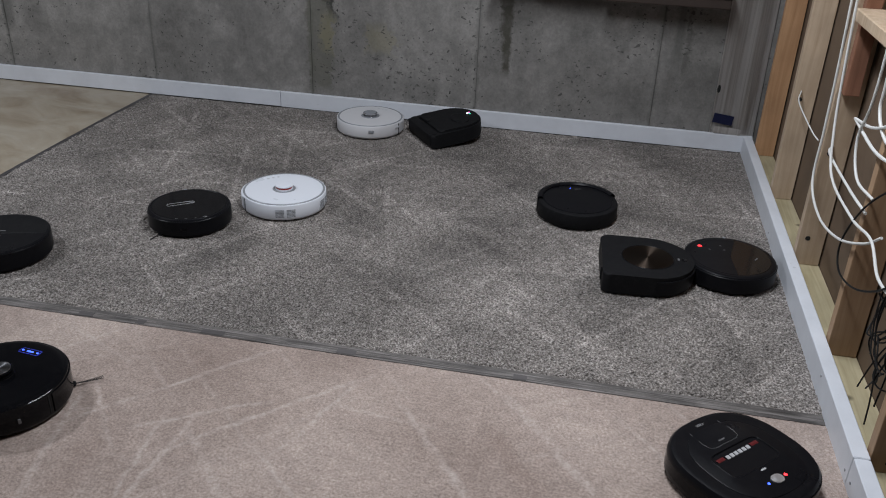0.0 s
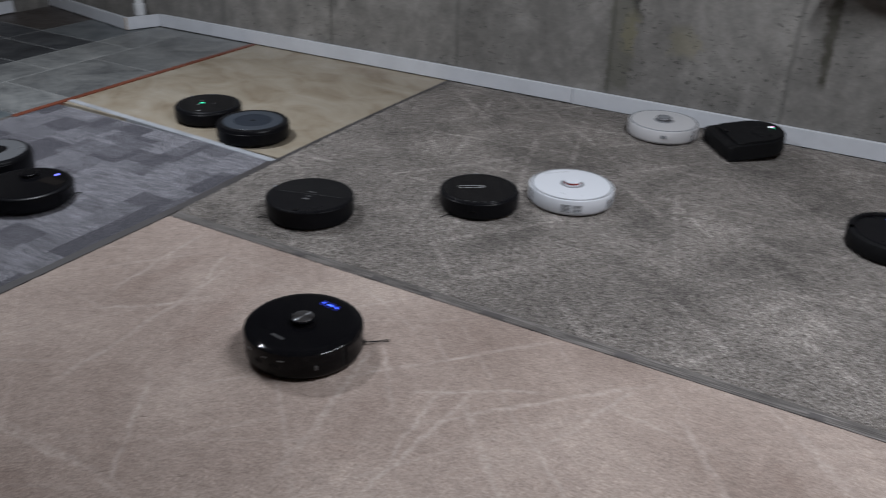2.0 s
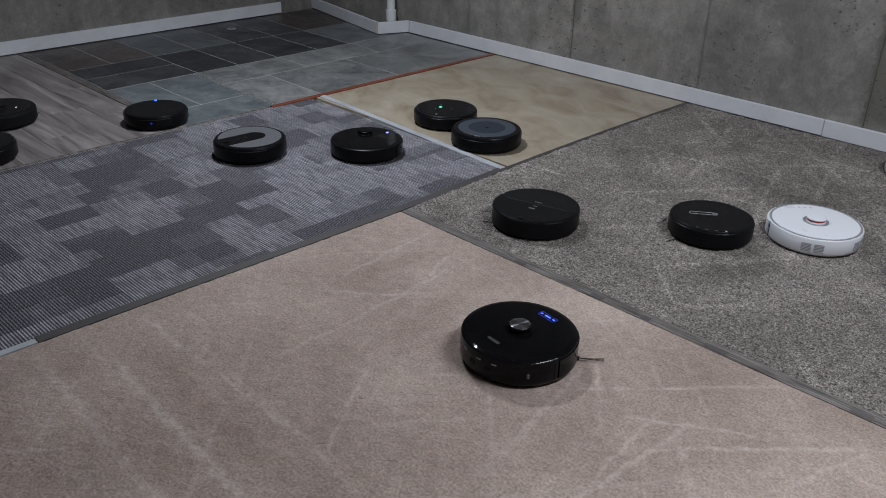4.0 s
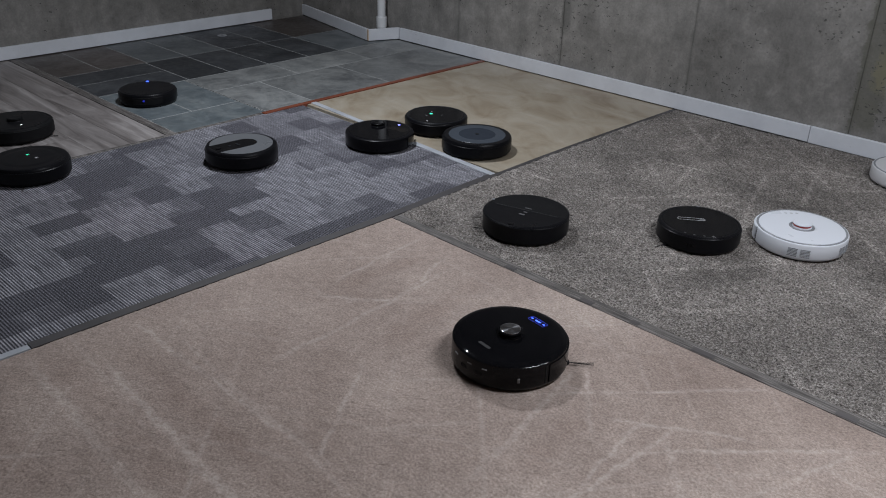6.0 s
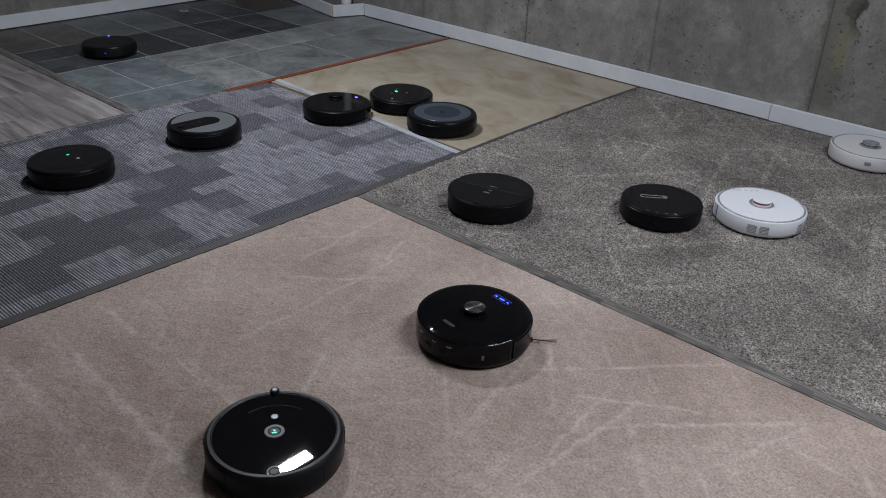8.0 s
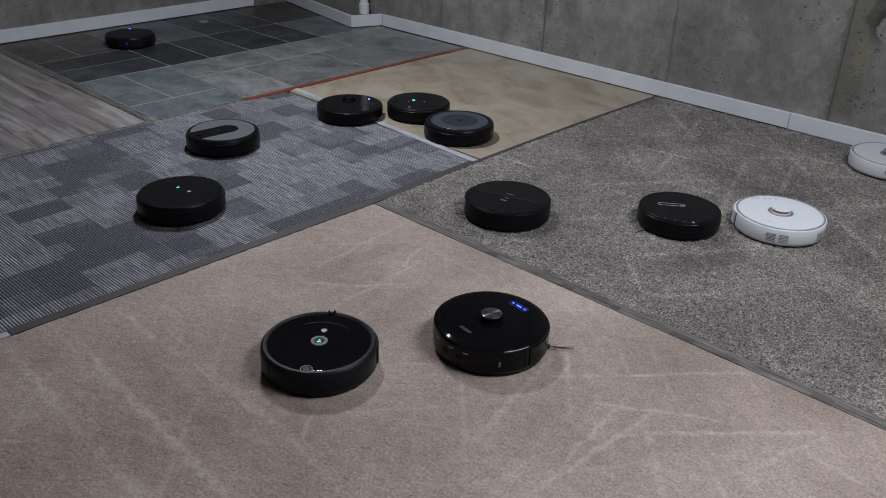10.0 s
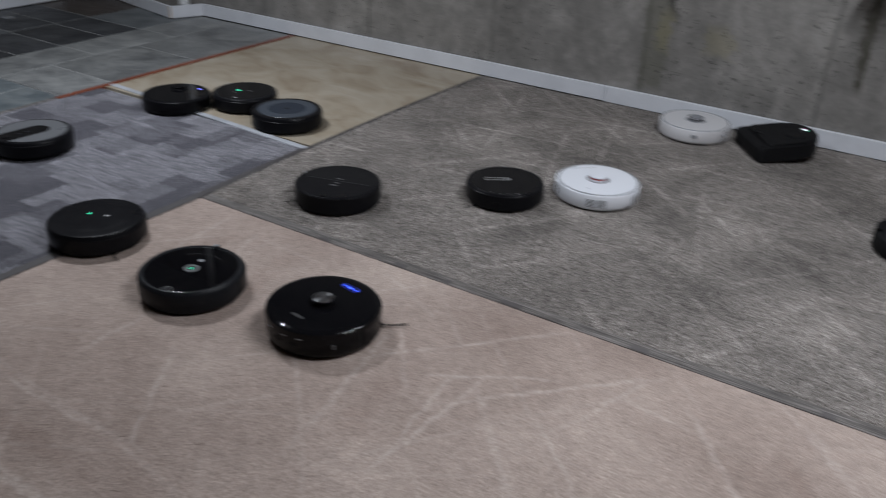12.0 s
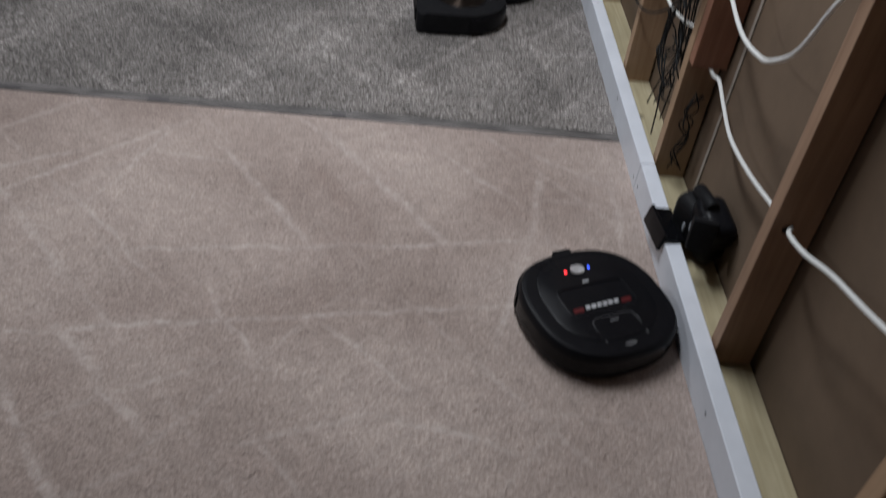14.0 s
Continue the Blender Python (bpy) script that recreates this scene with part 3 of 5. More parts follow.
def tube(points, r, sides=8, steps=8):
    """A round cord through the points."""
    pts = [Vector(p) for p in points]
    ext = [pts[0] * 2 - pts[1]] + pts + [pts[-1] * 2 - pts[-2]]
    line = []
    for i in range(1, len(ext) - 2):
        p0, p1, p2, p3 = ext[i - 1:i + 3]
        for s in range(steps):
            t = s / steps
            line.append(0.5 * (2 * p1 + (p2 - p0) * t + (2 * p0 - 5 * p1 + 4 * p2 - p3) * t * t + (3 * p1 - p0 - 3 * p2 + p3) * t ** 3))
    line.append(pts[-1])
    bm = bmesh.new()
    rings, up = [], Vector((0.31, 0.2, 0.93))
    for i, p in enumerate(line):
        d = (line[min(i + 1, len(line) - 1)] - line[max(i - 1, 0)]).normalized()
        s = d.cross(up)
        if s.length < 1e-3:
            s = d.orthogonal()
        s.normalize()
        up = s.cross(d)
        rings.append([bm.verts.new(p + r * (math.cos(2 * math.pi * k / sides) * s + math.sin(2 * math.pi * k / sides) * up)) for k in range(sides)])
    for a, b in zip(rings, rings[1:]):
        for k in range(sides):
            bm.faces.new((a[k], a[(k + 1) % sides], b[(k + 1) % sides], b[k]))
    bm.faces.new(rings[0][::-1])
    bm.faces.new(rings[-1])
    return bm


def thing(name, label, category, m=None, group="", kind=""):
    ob = tagged(new(name), label, category, group, kind)
    if m:
        ob.matrix_world = m
    return ob

# ---- the room ----
X1, YW = 3.2, 2.2          # faces of the boards along the stud wall and along the concrete wall
XL = -3.47                 # face of the board along the far wall


def structure(name, bm, material, label, category, smooth=False):
    return tagged(part(name, bm, material, smooth=smooth), label, category, kind="structure")


slab = structure("floor", box(-4.0, 3.6, -4.2, 2.6, -0.12, -0.016), GROUT, "bare grey concrete slab beneath the floor coverings", "floor")

# concrete wall, cast in panels about 0.9 m wide
wall = structure("wall_north", box(-4.0, 3.6, 2.26, 2.46, -0.016, 2.45), CONCRETE, "rough grey cast concrete basement wall with stains", "wall")
edges = [-4.0, -2.62, -1.73, -0.85, 0.035, 0.95, 1.84, 2.737, 3.6]
for i, (a, b) in enumerate(zip(edges, edges[1:])):
    face = 2.222 + (0.0, 0.0025, 0.001, 0.003, 0.0005, 0.002, 0.0, 0.003)[i]
    part("panel", box(a + 0.0006, b - 0.0006, face, 2.262, -0.016, 2.45, 0.001), CONCRETE, wall, smooth=False)
wall_w = structure("wall_west", box(-4.2, -3.49, -4.2, 2.26, -0.016, 2.45), CONCRETE, "dark grey cast concrete basement wall", "wall")
structure("wall_south", box(-4.0, 3.6, -4.4, -4.2, -0.016, 2.45), CONCRETE, "plain grey concrete wall", "wall")
structure("ceiling", box(-4.2, 3.7, -4.4, 2.5, 2.45, 2.6), JOISTS, "plain pale grey basement ceiling", "ceiling")

# ---- floor coverings ----


def bow(y):
    """The long seam between the coverings is not quite straight."""
    return 0.016 * y if y < 0 else -0.020 * math.sin(math.pi * min(y, 2.2) / 2.2)


def bent(bm, cuts=24):
    """Bends whatever lies along the seam."""
    y0, y1 = min(v.co.y for v in bm.verts), max(v.co.y for v in bm.verts)
    for i in range(1, cuts):
        bmesh.ops.bisect_plane(bm, geom=bm.verts[:] + bm.edges[:] + bm.faces[:], plane_co=(0, y0 + (y1 - y0) * i / cuts, 0), plane_no=(0, 1, 0))
    for v in bm.verts:
        if abs(v.co.x) < 0.03:
            v.co.x += bow(v.co.y)
    return bm


def carpet_sheet(x0, x1, y0, y1, step, rise, base, seed):
    """A pile surface of uneven tufts."""
    rng = np.random.default_rng(seed)
    nx, ny = int((x1 - x0) / step), int((y1 - y0) / step)
    gx, gy = np.meshgrid(np.linspace(x0, x1, nx + 1), np.linspace(y0, y1, ny + 1))
    gz = base + rng.uniform(-rise, rise * 0.7, gx.shape)
    gx[:, 1:-1] += rng.uniform(-0.4, 0.4, gx[:, 1:-1].shape) * step
    gy[1:-1] += rng.uniform(-0.4, 0.4, gy[1:-1].shape) * step
    gx[:, 0] += np.array([bow(y) for y in gy[:, 0]])
    gz[0, :] = gz[-1, :] = base - 0.004
    v = np.stack([gx, gy, gz], -1).reshape(-1, 3)
    i = np.arange(nx * ny)
    a = (i // nx) * (nx + 1) + i % nx
    f = np.stack([a, a + 1, a + nx + 2, a + nx + 1], -1)
    me = bpy.data.meshes.new("pile")
    me.from_pydata(v.tolist(), [], f.tolist())
    return me


def sheet(name, me, material, label):
    me.materials.append(material)
    return tagged(new(name, me), label, "carpet", kind="structure")


sheet("grey_carpet", carpet_sheet(0.012, X1, 0.048, YW + 0.005, 0.0075, 0.0038, 0.0025, 1), GREY, "grey speckled twist-pile carpet with vacuum tracks")
sheet("beige_carpet", carpet_sheet(0.012, X1, -4.2, 0.006, 0.014, 0.0012, 0.0, 2), BEIGE, "beige low-pile carpet with criss-cross vacuum tracks")


def ribbed_sheet(x0, x1, y0, y1, rib, rise):
    bm = bmesh.new()
    n = int((y1 - y0) / rib)
    rows = []
    for i in range(n + 1):
        y = y0 + i * rib
        for f, z in ((0.0, -rise), (0.22, -rise * 0.15), (0.5, 0.0), (0.78, -rise * 0.15)):
            rows.append([bm.verts.new((x, y + f * rib, z)) for x in np.linspace(x0, x1 + bow(y), 5)])
    for p, q in zip(rows, rows[1:]):
        for j in range(4):
            bm.faces.new((p[j], p[j + 1], q[j + 1], q[j]))
    return bm


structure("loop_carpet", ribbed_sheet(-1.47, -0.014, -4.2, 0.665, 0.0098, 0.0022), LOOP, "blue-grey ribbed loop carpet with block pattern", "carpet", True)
structure("vinyl_floor", bent(box(-1.452, -0.012, 0.70, YW + 0.01, -0.016, 0.0)), TRAV, "smooth tan travertine-look vinyl floor sheet", "floor")

# strips between the coverings
structure("transition_strip", box(0.005, X1, 0.004, 0.050, -0.014, -0.0005, 0.001), STRIP, "worn grey wood-look strip between two carpets", "strip")
for a, b in ((0.60, 0.045), (0.93, 0.05), (1.13, 0.03), (1.35, 0.075), (1.79, 0.06), (2.33, 0.04)):
    structure("tape_scrap", box(a, a + b, 0.007, 0.030, -0.001, 0.0008, 0.0003), STRIP_DARK, "dark worn scrap of tape on the strip", "tape")
structure("seam_strip", bent(box(-0.027, 0.011, -1.42, 0.66, -0.014, 0.003)), DARK_EDGE, "dark thin seam strip beside the loop carpet", "strip")
structure("seam_strip", bent(box(-0.011, 0.011, 0.663, YW, -0.014, 0.002)), DARK_EDGE, "dark grey seam strip beside the vinyl floor", "strip")
structure("metal_strip", bent(box(-0.016, 0.010, -4.2, -1.424, -0.014, 0.004)), WHITE_EDGE, "pale metal edge strip beside the loop carpet", "strip")
edge = box(-1.455, -0.026, 0.0, 0.034, -0.014, 0.004, 0.002)
turned(edge, Matrix.Translation((0, 0.64, 0)) @ Matrix.Shear("XZ", 4, (0, 0)))
for v in edge.verts:
    v.co.y += -0.060 * v.co.x
structure("metal_strip", edge, WHITE_EDGE, "pale metal edge strip before the vinyl floor", "strip")
structure("red_strip", box(-1.488, -1.455, 0.415, YW, -0.014, 0.005, 0.002), RED_STRIP, "red-brown wooden transition strip", "strip")
structure("seam_strip", box(-1.492, -1.468, -4.2, 0.412, -0.014, 0.002, 0.002), STRIP, "grey seam strip beside the loop carpet", "strip")
structure("seam_strip", box(-3.49, -1.494, -0.15, -0.10, -0.014, 0.002, 0.001), STRIP, "grey-brown seam strip beside the tiles", "strip")

# tiles and planks
def tiled_floor(name, label, x0, x1, y0, y1, rows):
    """rows: stretches (x from, x to, y cuts, one material or one for each tile)."""
    base = structure(name, box(x0, x1, y0, y1, -0.016, -0.0010), GROUT, label, "floor")
    cache = {}
    for a, b, ys, materials in rows:
        for j, (c, d) in enumerate(zip(ys, ys[1:])):
            size = (round(b - a - 0.007, 4), round(d - c - 0.007, 4))
            m = materials[j] if isinstance(materials, tuple) else materials
            if (size, m.name) not in cache:
                tile = part("tile", box(-size[0] / 2, size[0] / 2, -size[1] / 2, size[1] / 2, -0.008, 0.0, 0.0012), m, base, smooth=False)
                cache[size, m.name] = tile.data
            else:
                tile = new("tile", cache[size, m.name])
                tile.parent = base
            tile.location = ((a + b) / 2, (c + d) / 2, random.uniform(-0.0004, 0.0004))
    return base


tiled_floor("marble_floor", "pale grey marble-look floor tiles", -2.336, -1.49, 0.452, YW, [(-2.336, -2.02, (0.452, 1.07, 1.67, YW), MARBLE), (-2.02, -1.49, (0.452, 0.77, 1.37, YW), MARBLE)])
tiled_floor("blue_tile_floor", "blue-grey stone-look floor tiles", -2.336, -1.494, -0.098, 0.446, [(-2.336, -1.76, (-0.098, 0.155, 0.446), BLUETILE), (-1.76, -1.494, (-0.098, 0.446), BLUETILE)])
tiled_floor("slate_floor", "dark slate floor tiles with pale grout", -3.485, -2.34, -0.098, YW, [
    (-3.485, -2.872, (-0.098, 0.19, 0.49, 0.775, 1.075, 1.40, 1.67, YW), (SLATE_B, SLATE_B, SLATE_G, SLATE_G, SLATE, SLATE, SLATE_B)),
    (-2.872, -2.618, (-0.098, 0.478), SLATE), (-2.618, -2.34, (-0.098, 0.478), SLATE),
    (-2.872, -2.34, (0.478, 0.768, 1.065, 1.39, 1.66, YW), (SLATE, SLATE, SLATE, SLATE, SLATE_G))])
planks = structure("plank_floor", box(-3.49, -1.494, -4.2, -0.152, -0.016, -0.0035), DARK_EDGE, "grey-brown wood-look laminate plank floor", "floor")
for r in range(22):
    y = -0.153 - r * 0.184
    for x in (-3.49 + (r * 0.37) % 1.0 - 1.0, -3.49 + (r * 0.37) % 1.0, -2.49 + (r * 0.37) % 1.0):
        a, b = max(x, -3.49), min(x + 1.0, -1.494)
        if b - a > 0.05 and y - 0.182 > -4.2:
            part("plank", box(a + 0.0002, b - 0.0002, y - 0.1832, y, -0.008, 0.0, 0.0004), LAMINATE, planks, smooth=False)

# ---- white boards along the walls ----


def skirting(bm, label="white painted board along the wall foot"):
    return structure("baseboard", bm, WHITE_PAINT, label, "baseboard")


skirting(box(0.772, X1 + 0.045, YW, YW + 0.021, 0.004, 0.089, 0.0015))
skirting(box(-2.30, 0.769, YW + 0.0006, YW + 0.021, 0.006, 0.0885, 0.0015))


def slanted(x0, y0, x1, y1, label):
    """A board on edge from one point of the floor to another, its face to the right of that way."""
    m = pose(x0, y0, 0, 0, 0, math.degrees(math.atan2(y1 - y0, x1 - x0)))
    return skirting(turned(box(0, math.hypot(x1 - x0, y1 - y0), 0, 0.020, 0.006, 0.088, 0.0015), m), label)


jog = slanted(-2.404, 1.990, -2.312, 2.2135, "short white board turning out round a pipe")
part("cut_end", turned(box(-0.006, -0.0005, 0.0005, 0.0205, 0.007, 0.0875, 0.0005), pose(-2.404, 1.990, 0, 0, 0, 67.6)), PINE_PALE, jog, "bare wood cut end", smooth=False)
slanted(-3.50, 2.215, -2.427, 1.990, "white painted board closing off the pipe corner")
skirting(box(XL - 0.02, XL, -4.19, 1.90, 0.007, 0.089, 0.0015), "white painted board along the far wall foot")
skirting(box(X1, X1 + 0.042, -0.235, YW - 0.0005, -0.014, 0.089, 0.0025), "thick white painted board before the open studs")
skirting(box(X1 + 0.0006, X1 + 0.0415, -4.19, -0.2365, -0.014, 0.0885, 0.0025), "thick white painted board before the open studs")
for y in (1.2, 0.15, -0.21, -0.265, -0.8, -1.06):
    screw = tagged(part("screw", turned(disc(0.004, 0, 0.0015, 0.0005, 12), pose(X1, y, 0.045 + 0.02 * math.sin(y * 9), 0, -90, 0)), SILVER), "small screw head in the white board", "screw", "board screws")

# pipe at the corner
pipe = thing("waste_pipe", "white plastic waste pipe rising by the wall", "pipe", pose(-2.42, 2.13, 0))
part("pipe_run", turned(lathe([(0.030, 0.0), (0.030, 2.45)], seg=28), Matrix()), PVC, pipe)
part("collar", lathe([(0.030, 0.085), (0.038, 0.086), (0.039, 0.16), (0.030, 0.162)], seg=28), PVC, pipe, "thicker white pipe collar")
drain = thing("floor_drain", "small round grey floor drain cover", "drain", pose(-3.24, 1.29, 0.001))
part("cover", disc(0.035, 0.0, 0.003, 0.001, 28), SILVER, drain)
part("hub", disc(0.012, 0.003, 0.0045, 0.001, 16), DARK_GREY, drain)

# ---- open stud wall ----
XS = 3.247
board = structure("wall_east", box(3.342, 3.40, -4.2, 2.22, -0.014, 2.45), PAPER, "brown paper back of wallboard behind open studs", "wall")
structure("board_seam", box(3.3385, 3.3415, -0.318, -0.303, 0.039, 2.44), SEAM, "pale taped seam in the wallboard back", "seam")
plate_bottom = structure("bottom_plate", box(3.244, 3.340, -4.19, 2.22, -0.014, 0.038, 0.002), TREATED, "greenish treated timber bottom plate", "timber")


def stud(y, material, x=XS, z0=0.0385, label="bare pine wall stud", w=0.038, d=0.089):
    bm = box(-d / 2, d / 2, 0.0, w, z0, 2.44, 0.003, 2)
    ob = tagged(part("stud", bm, material, smooth=False), label, "stud", "wall studs", "structure")
    ob.location = (x + d / 2, y, 0)
    return ob


stud(2.085, PINE_ORANGE, label="orange-toned bare pine wall stud", w=0.036)
stud(1.545, PINE_PALE)
stud(0.925, PINE_PALE, label="bare pine wall stud with drilled holes")
stud(0.315, PINE)
stud(-0.215, PINE)
stud(-0.912, PINE_SHADED_BROWN, label="bare brown pine wall stud, side shade put into its colour")
stud(-1.48, PINE)
stud(-2.1, PINE)
stud(-0.254, PINE_RED, z0=0.40, label="red-brown doubled stud piece ending short")
stud(0.886, PINE_RED, x=3.262, z0=0.685, label="red-brown timber piece beside a stud", d=0.05)
for y, z in ((0.925, 0.145), (0.925, 0.47), (1.545, 0.48), (-0.912, 0.42)):
    part("hole", turned(disc(0.009, 0, 0.0012, 0.0005, 14), pose(XS + 0.03, y, z, 90, 0, 0)), RUBBER, [o for o in bpy.data.objects if o.name.startswith("stud") and abs(o.location.y - y) < 1e-3][0]).matrix_parent_inverse = Matrix.Translation((-XS - 0.0445, -y, 0))
ledge = tagged(part("ledge", box(3.235, 3.341, 0.354, 0.884, 0.93, 0.968, 0.003), PINE_PALE, smooth=False), "pale pine board ledge set between studs", "ledge")

# foil sheet in the corner, with tape
foil = bmesh.new()
n = 20
for i in range(n + 1):
    x = 3.035 + 0.21 * i / n
    y = 2.2165 - 0.0003 * (i % 2) - 0.006 * math.sin(i * 0.35) ** 2
    foil.verts.new((x - 0.0, y, 0.0895)), foil.verts.new((x - 0.012, y - 0.002, 1.6))
foil.verts.ensure_lookup_table()
for i in range(n):
    foil.faces.new([foil.verts[q] for q in (2 * i, 2 * i + 2, 2 * i + 3, 2 * i + 1)])
bmesh.ops.solidify(foil, geom=list(foil.faces), thickness=0.002)
sheet_foil = tagged(part("foil_sheet", foil, FOIL, smooth=False), "dull silver ribbed foil insulation sheet in the corner", "insulation")
part("tape", turned(box(-0.048, 0.048, -0.001, 0.001, -0.024, 0.024), pose(3.088, 2.205, 0.165, 0, 7, 0)), NAVY, sheet_foil, "navy blue patch of tape", smooth=False)
part("flap", turned(box(-0.055, 0.075, -0.001, 0.001, -0.02, 0.016), pose(3.105, 2.199, 0.112, 12, 3, 0)), FOIL, sheet_foil, "loose torn foil flap", smooth=False)
shelf = tagged(part("wall_shelf", box(1.93, 3.02, 2.05, 2.22, 0.765, 0.80, 0.006, 2), BROWN, smooth=False), "dark brown wooden shelf on the concrete wall", "shelf")
part("apron", box(2.45, 3.01, 2.06, 2.219, 0.718, 0.7645, 0.006, 2), BROWN, shelf, smooth=False)
part("tear", turned(disc(0.020, 0.0, 0.001, 0.0004, 20), pose(3.043, 2.2095, 0.315, 90, 0, 0) @ Matrix.Diagonal((0.4, 1, 1, 1))), RUBBER, sheet_foil, "small dark torn hole")

# ---- robot vacuums: front is +x ----


def undercarriage(ob, R, H):
    for s in (-1, 1):
        part("wheel", turned(lathe([(0, -0.009), (0.030, -0.009), (0.033, -0.006), (0.033, 0.006), (0.030, 0.009), (0, 0.009)], seg=24), pose(0, s * R * 0.66, 0.033, 90, 0, 0)), RUBBER, ob)
    part("caster", turned(lathe([(0, -0.008), (0.014, -0.008), (0.014, 0.008), (0, 0.008)], seg=16), pose(R * 0.7, 0, 0.014, 90, 0, 0)), RUBBER, ob)


def brush(ob, at, reach, turn, arms=3):
    """A side brush: a small hub with whiskers."""
    x, y = at
    hub = part("side_brush", disc(0.012, 0.006, 0.014, 0.002, 14, at), BLACK_MATTE, ob)
    for i in range(arms):
        for j in range(3):
            a = radians(turn + i * 360 / arms + (j - 1) * 4)
            p = [(x, y, 0.010), (x + reach * 0.5 * math.cos(a), y + reach * 0.5 * math.sin(a), 0.008), (x + reach * math.cos(a + 0.1), y + reach * math.sin(a + 0.1), 0.004)]
            part("bristle", tube(p, 0.0009, 5, 4), BRISTLE, hub)


def hull(ob, R, H, side, lip=0.012, bumper=(-88, 88), bump_mat=None, shape=None, low=0.006):
    """Underside and flank, and the sprung bumper round the front."""
    part("body", lathe([(0, low), (R * 0.93, low), (R * 0.965, low + 0.005), (R * 0.985, low + 0.014), (R * 0.985, H - lip), (R * 0.975, H - lip * 0.45), (R * 0.945, H - lip * 0.1), (R * 0.90, H - 0.0005), (0, H - 0.0005)], shape=shape), side, ob)
    if bumper:
        part("bumper", ring(R * 0.955, R, low + 0.014, H - lip * 0.8, bumper[0], bumper[1], shape=shape), bump_mat or side, ob)


def pill(w, h, z0, z1, at=(0, 0), turn=0.0, n=8):
    """A rounded bar lying flat: w long, h wide."""
    r = h / 2
    o = [(s * (w / 2 - r) + r * math.cos(radians(a)), r * math.sin(radians(a))) for s, a0 in ((1, -90), (-1, 90)) for a in np.linspace(a0, a0 + 180, n)]
    return turned(plate(o, z0, z1), pose(at[0], at[1], 0, 0, 0, turn))


def polar(r, a):
    return r * math.cos(radians(a)), r * math.sin(radians(a))


def lidar(ob, at, r, z0, z1, side, cap, slot=None):
    """A low tower with a slot all round."""
    x, y = at
    tower = part("lidar_tower", turned(lathe([(0, z0), (r * 1.06, z0), (r, z0 + 0.003), (r, z0 + 0.006), (r * 0.9, z0 + 0.007), (r * 0.9, z1 - 0.006), (r, z1 - 0.005), (r, z1 - 0.002), (r * 0.94, z1 - 0.0005), (0, z1 - 0.0005)], seg=40), pose(x, y, 0)), side, ob)
    part("cap", disc(r * 0.86, z1 - 0.0008, z1 + 0.0012, 0.0012, 40, at), cap, tower)
    if slot:
        part("slot_ring", turned(lathe([(r * 0.905, z0 + 0.008), (r * 0.93, z0 + 0.008), (r * 0.93, z1 - 0.008), (r * 0.905, z1 - 0.008)], seg=40), pose(x, y, 0)), slot, tower)


def flank(ob, name, R, a, z, w, h, material, depth=0.003, label=""):
    """A small piece on the flank at angle a."""
    m = pose(*polar(R, a), z, 0, 0, a)
    return part(name, turned(box(-depth, depth * 0.4, -w / 2, w / 2, -h / 2, h / 2, min(w, h) * 0.15), m), material, ob, label)


def robot(label, m, R, H, low=0.88):
    ob = thing("robot_vacuum", label, "robot vacuum", m, "robot vacuums")
    ob.scale.z = low
    undercarriage(ob, R, H)
    return ob


def gloss_lidar_robot():
    R, H = 0.173, 0.092
    ob = robot("glossy black round robot vacuum with metal lidar cap and blue display", pose(1.002, -0.441, 0, 0, 0, 83), R, H, 0.98)
    hull(ob, R, H, BLACK_GLOSS, 0.012, (-92, 92))
    part("top_plate", lathe([(0, H + 0.001), (R * 0.86, H + 0.001), (R * 0.89, H + 0.0008), (R * 0.915, H - 0.0002), (R * 0.945, H - 0.0035), (R * 0.9, H - 0.004), (0, H - 0.004)]), BLACK_GLOSS, ob)
    lidar(ob, (0, 0), 0.036, H, H + 0.019, BLACK_GLOSS, CHROME)
    part("display", pill(0.066, 0.020, H + 0.0008, H + 0.0018, (0.113, 0), 90), SMOKED, ob)
    for y, w in ((-0.024, 0.008), (0.0, 0.022), (0.024, 0.008)):
        part("light", pill(w, 0.0055, H + 0.0016, H + 0.0024, (0.113, y), 90), BLUE_LED, ob)
    for x, y, w, turn in ((0.1235, 0, 0.062, 90), (0.1025, 0, 0.062, 90), (0.113, 0.032, 0.018, 0), (0.113, -0.032, 0.018, 0)):
        part("display_edge", pill(w, 0.0012, H + 0.0016, H + 0.0021, (x, y), turn), DIM_BLUE, ob)
    part("logo", pill(0.048, 0.011, H + 0.0008, H + 0.0014, (-0.1, 0), 90), FAINT, ob)
    for a in (178, 196):
        flank(ob, "port", R * 0.985, a, 0.048, 0.026, 0.016, BLACK_MATTE)
    for a in (165, 186, 203):
        flank(ob, "contact", R * 0.985, a, 0.068, 0.016, 0.004, SILVER, label="small bright metal contact")
    flank(ob, "label_plate", R * 0.985, 236, 0.045, 0.008, 0.016, DIM_MARK)
    for a in (96, -96):
        flank(ob, "seam", R * 0.986, a, 0.05, 0.004, 0.06, RUBBER)
    brush(ob, (0.118, -0.118), 0.085, -44)
    return ob


